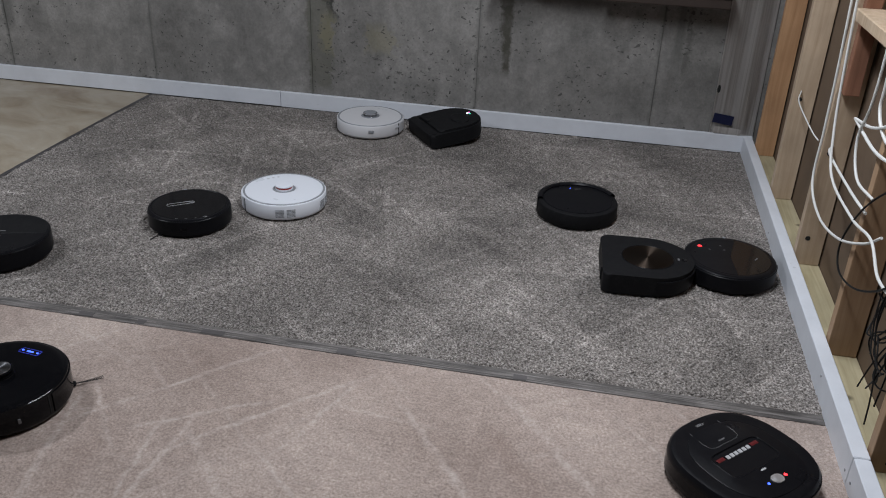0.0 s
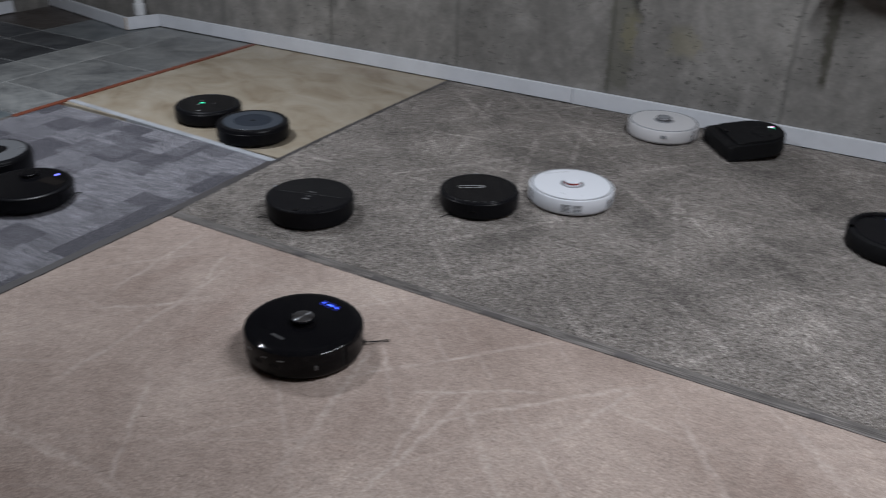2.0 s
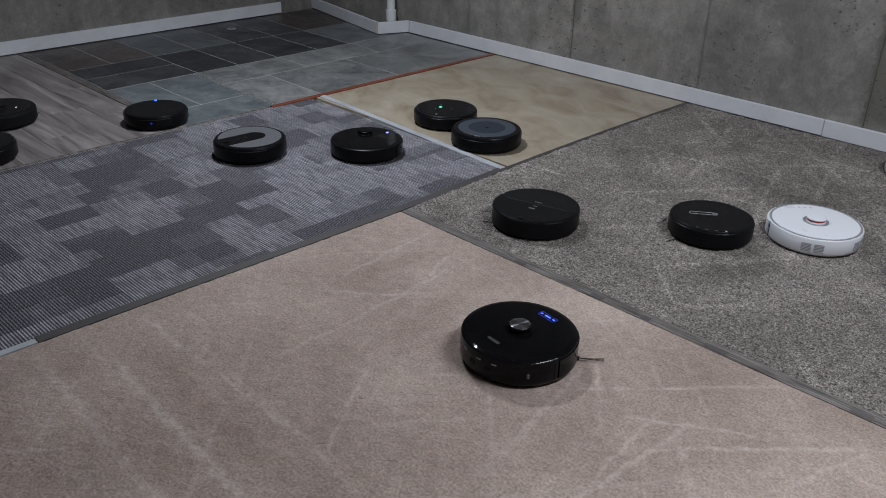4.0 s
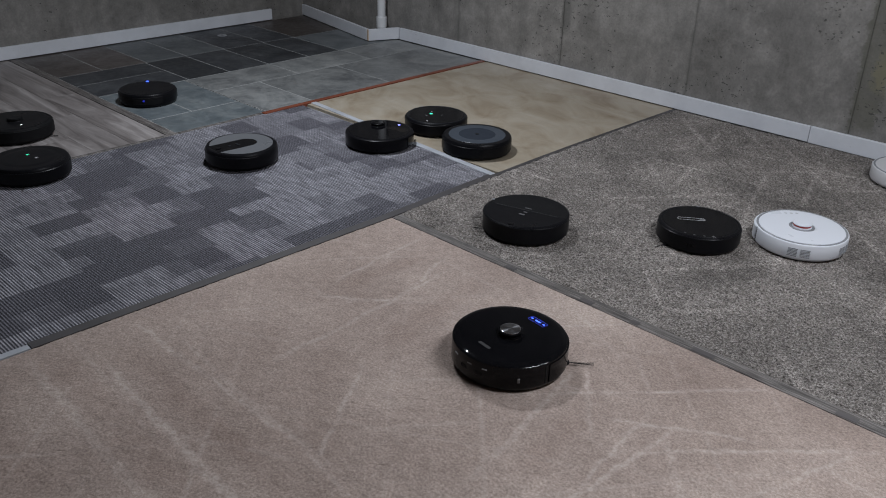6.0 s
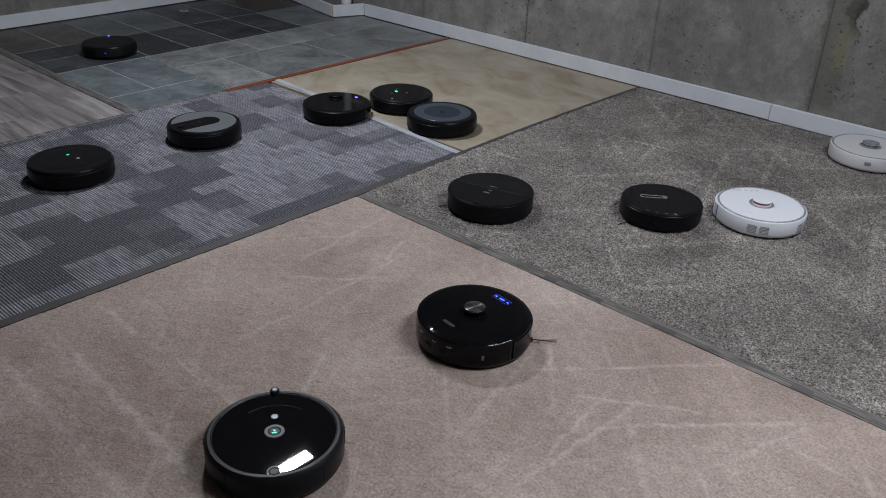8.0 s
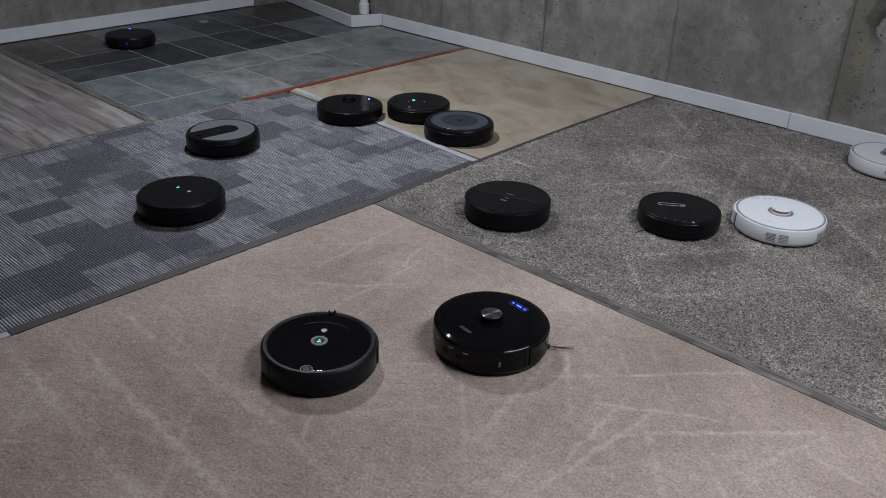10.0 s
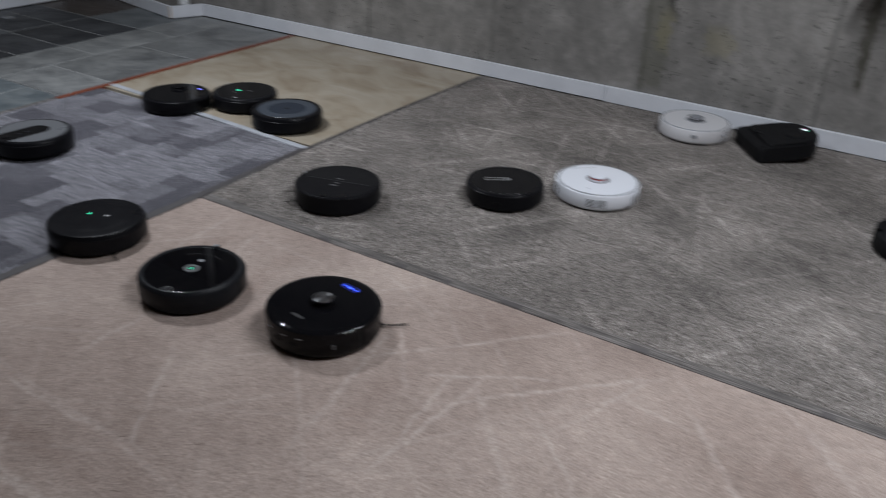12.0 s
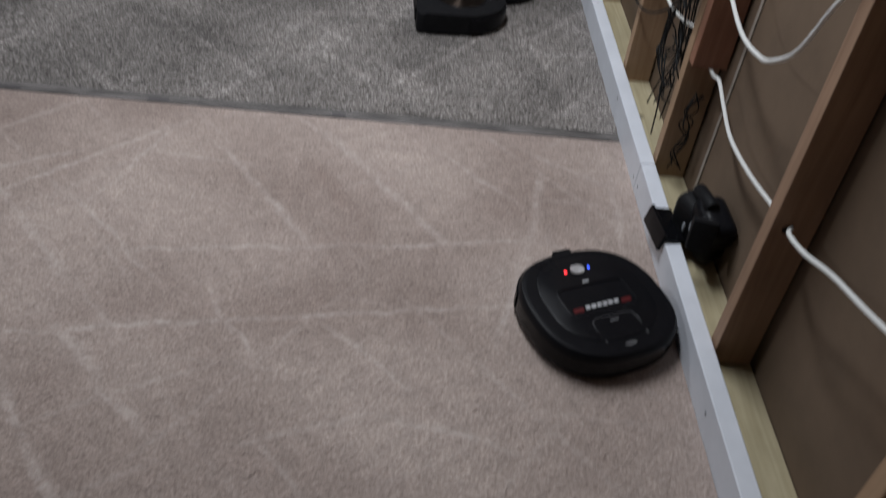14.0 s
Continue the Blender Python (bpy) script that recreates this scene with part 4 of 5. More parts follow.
def split_lid_robot():
    R, H = 0.170, 0.094
    ob = robot("matt black round robot vacuum with a split lid", pose(0.451, 0.308, 0, 0, 0, -74), R, H)
    hull(ob, R, H, BLACK_SATIN, 0.006, (-90, 90))
    for a0, a1, mat_ in ((-89.4, 89.4, BLACK_SATIN), (90.6, 269.4, BLACK_MATTE)):
        part("lid", lathe([(0.0015, H), (R * 0.925, H), (R * 0.945, H - 0.003), (0.0015, H - 0.003)], a0, a1), mat_, ob)
    part("hinge_line", box(-0.0015, 0.0015, -0.128, 0.128, H - 0.0005, H + 0.0009), FAINT, ob, smooth=False)
    part("button", pill(0.026, 0.010, H, H + 0.002, (0.047, 0), 90), DARK_GREY, ob)
    part("button", pill(0.016, 0.007, H, H + 0.002, (0.022, 0.004), 90), DARK_GREY, ob)
    part("logo", pill(0.03, 0.005, H, H + 0.001, (-0.02, 0.0), 90), DIM_MARK, ob)
    part("sensor", disc(0.012, H - 0.004, H + 0.002, 0.002, 20, (0.148, 0)), BLACK_GLOSS, ob)
    part("notch", disc(0.006, H - 0.012, H + 0.0006, 0.002, 14, polar(R * 0.96, -103)), SILVER, ob)
    brush(ob, polar(0.155, -60), 0.05, -70)
    return ob


def plain_bar_robot():
    R, H = 0.158, 0.088
    ob = robot("shiny black round robot vacuum with a pale curved bar mark", pose(0.965, 0.730, 0, 0, 0, -60), R, H)
    hull(ob, R, H, BLACK_SATIN, 0.006, (-86, 86), BLACK_SATIN)
    part("top_plate", lathe([(0, H), (R * 0.88, H), (R * 0.905, H - 0.004), (0, H - 0.004)]), BLACK_GLOSS, ob)
    part("rim", ring(R * 0.91, R * 0.94, H - 0.003, H + 0.0005), BLACK_SATIN, ob)
    ends = [(sx * 0.042 + 0.010 * math.cos(radians(a)), 0.010 * math.sin(radians(a))) for sx, a0 in ((1, -90), (-1, 90)) for a in np.linspace(a0, a0 + 180, 9)]
    turn = pose(*polar(0.034, 247), H + 0.0006, 0, 0, 96)
    loop = [tuple(turn @ Vector((x, y, 0))) for x, y in ends]
    part("handle_mark", tube(loop + loop[:1], 0.0009, 6, 3), MARK, ob)
    part("button", disc(0.010, H, H + 0.0015, 0.001, 22, polar(0.02, 150)), DARK_GREY, ob)
    for a in (-24, -9, 6, 20):
        part("print", pill(0.010, 0.003, H, H + 0.0008, polar(0.135, a), a + 90), DIM_MARK, ob)
    part("notch", disc(0.006, H - 0.012, H + 0.0008, 0.002, 14, polar(R * 0.955, 182)), SILVER, ob)
    flank(ob, "sensor", R * 1.0, -12, 0.05, 0.03, 0.014, BLACK_GLOSS)
    brush(ob, polar(0.15, -50), 0.05, -60)
    return ob


def white_robot(m, label, vents, ring_mat, slot, paint):
    R, H = 0.173, 0.086
    ob = robot(label, m, R, H)
    hull(ob, R, H, paint, 0.006, (-90, 90), paint, low=0.010)
    part("skid", lathe([(0, 0.006), (R * 0.86, 0.006), (R * 0.93, 0.018), (0, 0.018)]), RUBBER, ob, "dark underside edge")
    part("rim", ring(R * 0.905, R * 0.955, H - 0.006, H + 0.0012), ring_mat, ob, "darker rim round the lid")
    part("lid", lathe([(0, H + 0.002), (R * 0.80, H + 0.002), (R * 0.895, H + 0.0012), (R * 0.90, H - 0.003), (0, H - 0.003)]), paint, ob)
    part("lidar_base", ring(0.033, 0.047, H, H + 0.0035, seg=48), ring_mat, ob)
    lidar(ob, (0.0, 0.0), 0.036, H + 0.001, H + 0.023, WHITE if slot == RED_PLASTIC else CHROME, WHITE if slot == RED_PLASTIC else GREY_VENT, slot)
    for y in (-0.022, 0.0, 0.022):
        part("button", disc(0.006, H + 0.0018, H + 0.0026, 0.0008, 16, (0.125, y)), PALE_GREY, ob)
    for a0 in vents:
        for half in (-1, 1):
            for i in range(6):
                flank(ob, "vent_slot", R * 0.986, a0 + half * 7.5, 0.030 + i * 0.0065, 0.034, 0.003, GREY_VENT, 0.0022)
    if not vents:
        flank(ob, "label_plate", R * 1.0, 212, 0.055, 0.026, 0.018, GREY_VENT)
        flank(ob, "badge", R * 1.0, 262, 0.06, 0.03, 0.006, PALE_GREY)
    for a in (93, -93):
        flank(ob, "seam", R * 0.988, a, 0.048, 0.0035, 0.064, RUBBER, 0.002)
    return ob


def ring_rim_robot():
    R, H = 0.166, 0.090
    ob = robot("matt black round robot vacuum with a raised rim", pose(2.440, 1.217, 0, 0, 0, 110), R, H)
    hull(ob, R, H - 0.008, BLACK_MATTE, 0.008, (-80, 80), BLACK_SATIN)
    part("top_plate", disc(R * 0.86, H - 0.014, H - 0.006, 0.003), BLACK_SATIN, ob)
    part("rim", ring(R * 0.86, R * 1.0, H - 0.02, H + 0.004, -84, 84), BLACK_SATIN, ob, "raised front rim")
    part("light", disc(0.003, H - 0.007, H - 0.0045, 0.0008, 10, (0.112, 0.0)), BLUE_LED, ob)
    part("print", pill(0.03, 0.004, H - 0.0065, H - 0.0052, (0.10, -0.03), 90), DIM_MARK, ob)
    return ob


def dee_outline(L, W, r, n=36):
    """Flat back at -x with rounded corners, round front."""
    o = [(W * 0.0 + (L - W) + W * math.cos(a), W * math.sin(a)) for a in np.linspace(-math.pi / 2, math.pi / 2, n)]
    back = -L + 0.0
    o += [(back + r + r * math.cos(a), W - r + r * math.sin(a)) for a in np.linspace(math.pi / 2, math.pi, 8)]
    o += [(back + r + r * math.cos(a), -W + r + r * math.sin(a)) for a in np.linspace(math.pi, 1.5 * math.pi, 8)]
    return o


def dee_robot(m, label):
    H = 0.092
    ob = robot(label, m, 0.16, H)
    part("body", plate([(x * 0.985, y * 0.985) for x, y in dee_outline(0.165, 0.16, 0.026)], 0.010, H, 0.007), BLACK_MATTE, ob)
    part("bumper", ring(0.158, 0.1635, 0.022, H - 0.016, -84, 84), BLACK_SATIN, ob).location = (0.005, 0, 0)
    part("well", ring(0.090, 0.095, H - 0.002, H + 0.0012, seg=60), BLACK_SATIN, ob)
    part("bronze_disc", disc(0.090, H - 0.002, H + 0.0008, 0.001, 60), BRONZE, ob, "brushed bronze round lid")
    part("hub", disc(0.006, H, H + 0.002, 0.001, 16), BRONZE, ob)
    part("camera_window", disc(0.011, H - 0.001, H + 0.001, 0.001, 20, (0.128, 0)), BLACK_GLOSS, ob)
    part("button", pill(0.018, 0.007, H, H + 0.0014, (0.108, 0), 90), DIM_MARK, ob)
    for y in (-0.05, -0.045):
        part("dustbin_seam", box(-0.168, -0.1625, y * 2, y * 2 + 0.002, 0.03, 0.08), RUBBER, ob, smooth=False)
    return ob


def tall_dee_robot():
    H = 0.098
    ob = robot("matt black D-shaped robot vacuum with hump, nose lifted off carpet", pose(1.752, 2.0, 0.015, 0, -6, 36), 0.15, H)
    part("body", plate([(x * 0.98, y * 0.98) for x, y in dee_outline(0.165, 0.155, 0.02)], 0.010, H - 0.012, 0.010), BLACK_MATTE, ob)
    part("lid", plate([(x * 0.80 + 0.02, y * 0.88) for x, y in dee_outline(0.165, 0.155, 0.03)], H - 0.014, H, 0.008), BLACK_MATTE, ob)
    part("hump", turned(disc(0.045, 0, 0.010, 0.008, 40), pose(0.045, -0.03, H - 0.002) @ Matrix.Diagonal((1.0, 1.5, 1, 1))), BLACK_MATTE, ob)
    part("handle", pill(0.055, 0.02, H - 0.002, H + 0.005, (-0.10, 0.045), 90), BLACK_SATIN, ob)
    part("dustbin", box(-0.168, -0.12, -0.135, 0.135, 0.025, H - 0.008, 0.006, 2), BLACK_MATTE, ob)
    part("light", disc(0.005, H - 0.016, H + 0.004, 0.0008, 12, (0.110, 0.012)), WHITE_LED, ob)
    part("light", disc(0.0045, H - 0.016, H + 0.004, 0.0008, 12, (0.118, 0.0)), GREEN_LED, ob)
    part("light", disc(0.004, H - 0.020, H + 0.002, 0.0008, 12, (0.122, 0.018)), PINK_LED, ob)
    return ob


def smoked_robot():
    R, H = 0.165, 0.088
    ob = robot("glossy black round robot vacuum with a red light", pose(3.027, 0.789, 0, 0, 0, 0), R, H)
    hull(ob, R, H, BLACK_SATIN, 0.011, (-178, -2))
    part("top_plate", lathe([(0.001, H + 0.0005), (R * 0.86, H), (R * 0.91, H - 0.004), (0.001, H - 0.004)], 80, 275), BLACK_SATIN, ob)
    part("glass_lid", lathe([(0.001, H + 0.0008), (R * 0.86, H), (R * 0.91, H - 0.004), (0.001, H - 0.004)], -84.5, 79.5), SMOKED, ob, "smoked brown glossy half lid")
    part("light", pill(0.017, 0.010, H, H + 0.0016, polar(0.120, 150), 10), RED_LED, ob)
    for r, a in ((0.085, 110), (0.08, 150), (0.05, 110)):
        part("print", disc(0.004, H, H + 0.001, 0.0005, 12, polar(r, a)), DIM_MARK, ob)
    part("print", pill(0.02, 0.005, H + 0.0005, H + 0.0016, (0.09, 0.0), 60), DIM_MARK, ob)
    part("notch", disc(0.006, H - 0.010, H + 0.0012, 0.002, 14, polar(R * 0.95, 93)), SILVER, ob)
    brush(ob, polar(0.15, -140), 0.05, -130)
    return ob


def disc_top_robot():
    R, H = 0.172, 0.092
    ob = robot("black round robot vacuum with a blue-grey disc lid", pose(-0.305, 0.853, 0, 0, 0, -75), R, H)
    hull(ob, R, H, BLACK_SATIN, 0.022, (-85, 85))
    part("lid_ring", lathe([(R * 0.52, H + 0.0008), (R * 0.80, H + 0.0004), (R * 0.815, H - 0.002), (R * 0.52, H - 0.002)]), BLUE_GREY, ob)
    part("lid_disc", disc(R * 0.53, H - 0.002, H + 0.0002, 0.001), BLUE_DARK, ob)
    part("button", disc(0.011, H, H + 0.0015, 0.001, 24), CHARCOAL, ob)
    part("sensor", disc(0.010, H - 0.006, H + 0.001, 0.001, 18, (R * 0.86, 0)), BLACK_GLOSS, ob)
    return ob


def green_light_robot():
    R, H = 0.165, 0.086
    ob = robot("glossy black round robot vacuum with a green light", pose(-0.668, 0.938, 0, 0, 0, -157), R, H)
    hull(ob, R, H, BLACK_SATIN, 0.014, (-20, 150))
    part("rim", ring(R * 0.88, R * 0.93, H - 0.004, H + 0.001), CHARCOAL, ob)
    part("top_plate", disc(R * 0.875, H - 0.004, H + 0.0004, 0.001), BLACK_GLOSS, ob)
    part("light", disc(0.009, H, H + 0.0018, 0.001, 20, (0.030, 0)), GREEN_LED, ob)
    for r, a in ((0.055, 40), (0.055, -40), (0.03, 180)):
        part("print", disc(0.003, H, H + 0.0012, 0.0005, 10, polar(r, a)), MARK, ob)
    part("mark", disc(0.005, H, H + 0.0012, 0.0005, 12, polar(0.118, 88)), MARK, ob)
    part("notch", disc(0.006, H - 0.012, H + 0.001, 0.002, 14, polar(R * 0.95, -40)), SILVER, ob)
    return ob


def silver_swirl_robot():
    R, H = 0.167, 0.092
    ob = robot("black round robot vacuum with a silver horseshoe lid", pose(-0.942, -0.068, 0, 0, 0, -95), R, H, 0.88)
    hull(ob, R, H, BLACK_SATIN, 0.020, (-88, 88))
    w, o = 0.052, R * 0.86
    a0 = math.degrees(math.asin(w / o))
    outer = [polar(o, a) for a in np.linspace(a0, 360 - a0, 60)]
    inner = [(-0.022 + w * math.cos(radians(a)), w * math.sin(radians(a))) for a in np.linspace(270, 90, 20)]
    part("silver_lid", plate(outer + inner, H - 0.003, H + 0.001), PEWTER, ob, "pewter grey horseshoe lid")
    slot = [(-0.022 + (w - 0.001) * math.cos(radians(a)), (w - 0.001) * math.sin(radians(a))) for a in np.linspace(90, 270, 20)]
    part("centre_plate", plate(slot + [(R * 0.84, -w + 0.001), (R * 0.84, w - 0.001)], H - 0.003, H - 0.0002), BLACK_GLOSS, ob)
    part("camera_window", disc(0.012, H, H + 0.003, 0.001, 20, (0.118, 0)), BLACK_GLOSS, ob)
    part("button", pill(0.03, 0.012, H, H + 0.0012, (0.02, 0), 90), CHARCOAL, ob)
    part("button", disc(0.008, H, H + 0.0012, 0.001, 16, (0.06, 0.0)), CHARCOAL, ob)
    part("notch", disc(0.006, H - 0.012, H + 0.0012, 0.002, 14, polar(R * 0.95, -66)), SILVER, ob)
    return ob


def small_lidar_robot():
    R, H = 0.170, 0.082
    ob = robot("black round robot vacuum with low lidar and violet light", pose(-0.5, 0.02, 0, 0, 0, 95), R, H)
    hull(ob, R, H, BLACK_SATIN, 0.012, (-88, 88), BLACK_GLOSS)
    part("top_plate", disc(R * 0.90, H - 0.004, H + 0.0004, 0.002), BLACK_GLOSS, ob)
    lidar(ob, (0.055, 0.05), 0.036, H, H + 0.016, BLACK_SATIN, BLACK_GLOSS)
    part("strip", box(0.035, 0.085, -0.12, -0.02, H, H + 0.0009), SMOKED, ob, smooth=False)
    part("light", pill(0.018, 0.012, H + 0.0005, H + 0.002, (0.115, -0.035), 40), glow("violet_led", (0.18, 0.2, 1.0), 2.0), ob)
    brush(ob, polar(0.145, -46), 0.05, -20)
    return ob


def flat_sided_robot():
    R, H = 0.157, 0.084
    ob = robot("black round robot vacuum with a small blue light", pose(-1.4, -0.3, 0, 0, 0, 151), R, H)
    hull(ob, R, H, BLACK_SATIN, 0.016, (-88, 88))
    part("top_plate", disc(R * 0.88, H - 0.006, H + 0.0004, 0.004), BLACK_SATIN, ob)
    part("light", disc(0.007, H - 0.004, H + 0.004, 0.001, 14, (0.130, 0)), BLUE_LED, ob)
    part("rear_glow", pill(0.012, 0.012, 0, 0.002), glow("dim_blue_led", (0.02, 0.03, 0.5), 0.35), ob).matrix_basis = pose(-0.1575, 0.02, 0.05, 0, -90, 0)
    part("dustbin", ring(R * 0.95, R * 0.995, 0.025, 0.068, 150, 210), BLACK_MATTE, ob)
    return ob


def lidar_robot_far():
    R, H = 0.172, 0.088
    ob = robot("matt black round robot vacuum with a low lidar tower", pose(-2.0, -0.69, 0, 0, 0, 20), R, H)
    hull(ob, R, H, BLACK_MATTE, 0.012, (-88, 88))
    part("top_plate", disc(R * 0.88, H - 0.004, H + 0.0004, 0.002), BLACK_SATIN, ob)
    lidar(ob, (0.0, 0.0), 0.036, H, H + 0.016, BLACK_MATTE, BLACK_SATIN)
    part("light", disc(0.004, H, H + 0.001, 0.0005, 10, (0.087, 0.0)), WHITE_LED, ob)
    brush(ob, polar(0.15, 45), 0.05, 40)
    return ob


def domed_green_robot():
    R, H = 0.167, 0.092
    ob = robot("satin black round robot vacuum with a green symbol", pose(-0.9, -0.72, 0, 0, 0, 18), R, H)
    hull(ob, R, H, BLACK_SATIN, 0.022, (-85, 85), BLACK_SATIN)
    part("top_plate", lathe([(0, H + 0.0015), (R * 0.6, H + 0.001), (R * 0.90, H - 0.003), (R * 0.90, H - 0.006), (0, H - 0.006)]), BLACK_SATIN, ob)
    for turn in (10, 70):
        part("light", pill(0.011, 0.0032, H, H + 0.0026, (-0.030, 0.014 + turn * 0.0001), turn), GREEN_LED, ob)
    part("button", disc(0.009, H, H + 0.0022, 0.001, 20, (0.034, 0.012)), DARK_GREY, ob)
    part("button_mark", disc(0.005, H + 0.002, H + 0.003, 0.0008, 16, (0.034, 0.012)), MARK, ob)
    brush(ob, polar(0.15, -48), 0.06, -60)
    return ob


def button_robot():
    R, H = 0.167, 0.090
    ob = robot("glossy black round robot vacuum with a green-lit round button", pose(1.0, -1.18, 0, 0, 0, 143), R, H, 0.87)
    hull(ob, R, H, CHARCOAL, 0.014, (-88, 88), BLACK_SATIN)
    part("rim", ring(R * 0.875, R * 0.945, H - 0.008, H + 0.0018), CHARCOAL, ob, "dark grey raised rim")
    part("top_plate", disc(R * 0.872, H - 0.004, H - 0.0002, 0.001, 80), MIRROR_BLACK, ob)
    part("button_ring", ring(0.015, 0.024, H - 0.001, H + 0.0022, seg=40), GUNMETAL, ob, "dark metal button ring")
    part("button", disc(0.0148, H - 0.001, H + 0.0016, 0.001, 32), CHARCOAL, ob)
    part("light", pill(0.012, 0.004, H + 0.0014, H + 0.0024, (-0.006, 0), 90), GREEN_LED, ob)
    part("light", disc(0.003, H + 0.0014, H + 0.0024, 0.0006, 12, (0.002, 0)), GREEN_LED, ob)
    part("mark", disc(0.009, H - 0.001, H + 0.0006, 0.0005, 24, (0.056, 0)), SILVER, ob)
    part("handle_seam", tube([(*polar(0.099, a), H + 0.0002) for a in range(-40, 41, 8)], 0.0006, 5, 3), FAINT, ob)
    front = part("front_sensor", disc(0.012, H - 0.006, H + 0.009, 0.004, 24, (R * 0.92, 0)), CHARCOAL, ob)
    part("lens", disc(0.007, H + 0.0085, H + 0.0105, 0.001, 18, (R * 0.92, 0)), SILVER, front)
    part("rear_button", disc(0.013, H - 0.003, H + 0.0025, 0.002, 24, (-R * 0.83, 0)), CHARCOAL, ob)
    part("rear_button_ring", turned(ring(0.0145, 0.017, H - 0.003, H + 0.002, seg=32), pose(-R * 0.83, 0, 0)), DARK_GREY, ob)
    for a in (222, 138, 92, -92):
        flank(ob, "seam", R * 0.986, a, 0.055, 0.003, 0.05, RUBBER, 0.002)
    return ob


def soft_square(a):
    n = 2.55
    return (abs(math.cos(a)) ** n + abs(math.sin(a)) ** n) ** (-1 / n)


def window_robot():
    """Soft-square robot with a window over its dust bin."""
    R, H = 0.173, 0.090
    ob = robot("black soft-square robot vacuum with a windowed bin and silver button", pose(2.93, -0.27, 0, 0, 0, -45), R, H)
    hull(ob, R, H, BLACK_SATIN, 0.022, (-62, 62), BLACK_SATIN, soft_square)
    part("rear_shell", lathe([(R * 0.5, H - 0.006), (R * 0.93, H - 0.010), (R * 0.985, H - 0.022), (R * 0.99, 0.030), (R * 0.96, 0.030), (R * 0.5, H - 0.012)], 66, 294, shape=soft_square), BLACK_GLOSS, ob, "glossy black rear shell")
    o = [(0.134 * soft_square(a) * math.cos(a) + 0.008, 0.128 * soft_square(a) * math.sin(a)) for a in np.linspace(0, 2 * math.pi, 56, endpoint=False)]
    # lid with a sunken well for the roller bin
    lid, rings = bmesh.new(), []
    angles = np.linspace(0, 2 * math.pi, 56, endpoint=False)
    well = [(0.004 + 0.043 * w * math.cos(a), 0.086 * w * math.sin(a)) for a in angles for w in ((abs(math.cos(a)) ** 7 + abs(math.sin(a)) ** 7) ** (-1 / 7),)]
    for pts, z in ((o, H - 0.006), ([(x * 0.99, y * 0.99) for x, y in o], H + 0.001), ([(x * 0.97, y * 0.97) for x, y in o], H + 0.002), ([(x * 1.10, y * 1.06) for x, y in well], H + 0.0022), ([(x * 1.04, y * 1.02) for x, y in well], H + 0.0032), (well, H + 0.0015), (well, H - 0.020)):
        rings.append([lid.verts.new((x, y, z)) for x, y in pts])
    for p, q in zip(rings, rings[1:]):
        for i in range(56):
            lid.faces.new((p[i], p[(i + 1) % 56], q[(i + 1) % 56], q[i]))
    lid.faces.new(rings[-1])
    part("top_plate", lid, BLACK_SATIN, ob)
    bay = part("roller", turned(lathe([(0, -0.080), (0.016, -0.080), (0.017, -0.076), (0.017, 0.076), (0.016, 0.080), (0, 0.080)], seg=28), pose(-0.020, 0, H - 0.017, 90, 0, 0)), BLACK_GLOSS, ob, "glossy black roller in the bin well")
    for y in (-0.062, 0.062):
        part("roller_end", turned(lathe([(0.0168, -0.013), (0.0175, -0.013), (0.0175, 0.013), (0.0168, 0.013)], seg=28), pose(-0.020, y, H - 0.017, 90, 0, 0)), DARK_RED, bay, "dark red roller end")
    for i in range(6):
        y = -0.037 + i * 0.0148
        part("lettering", turned(box(-0.0055, 0.0055, y - 0.0056, y + 0.0056, 0.0168, 0.0178), pose(-0.020, 0, H - 0.017, 0, 8, 0)), MARK, bay, smooth=False)
    part("ledge", box(0.020, 0.046, -0.080, 0.080, H - 0.014, H - 0.006, 0.002), BLACK_SATIN, ob, "black grip ledge")
    part("hatch_seam", tube([(-0.128, -0.052, H + 0.0008), (-0.062, -0.052, H + 0.0022), (-0.056, 0.0, H + 0.0023), (-0.062, 0.052, H + 0.0022), (-0.128, 0.052, H + 0.0008)], 0.0007, 5, 3), DIM_MARK, ob)
    part("button", pill(0.036, 0.027, H + 0.001, H + 0.006, (0.098, 0), 90, 12), STEEL, ob, "silver oval button")
    part("light", disc(0.0045, H + 0.0015, H + 0.004, 0.001, 12, (0.098, 0.031)), RED_LED, ob)
    part("light", disc(0.0035, H + 0.0015, H + 0.004, 0.001, 12, (0.098, -0.031)), BLUE_LED, ob)
    part("mark", pill(0.018, 0.005, H + 0.0016, H + 0.003, (0.058, 0), 90), MARK, ob)
    part("mark", pill(0.022, 0.004, H + 0.0016, H + 0.003, (-0.070, 0.0), 90), DIM_MARK, ob)
    part("logo", pill(0.030, 0.008, H - 0.010, H - 0.0005, (-0.140, 0), 90), MARK, ob)
    part("front_notch", pill(0.05, 0.014, H - 0.020, H - 0.004, (R * 0.985, 0), 90), BLACK_SATIN, ob)
    brush(ob, polar(0.15, -50), 0.04, -60)
    return ob


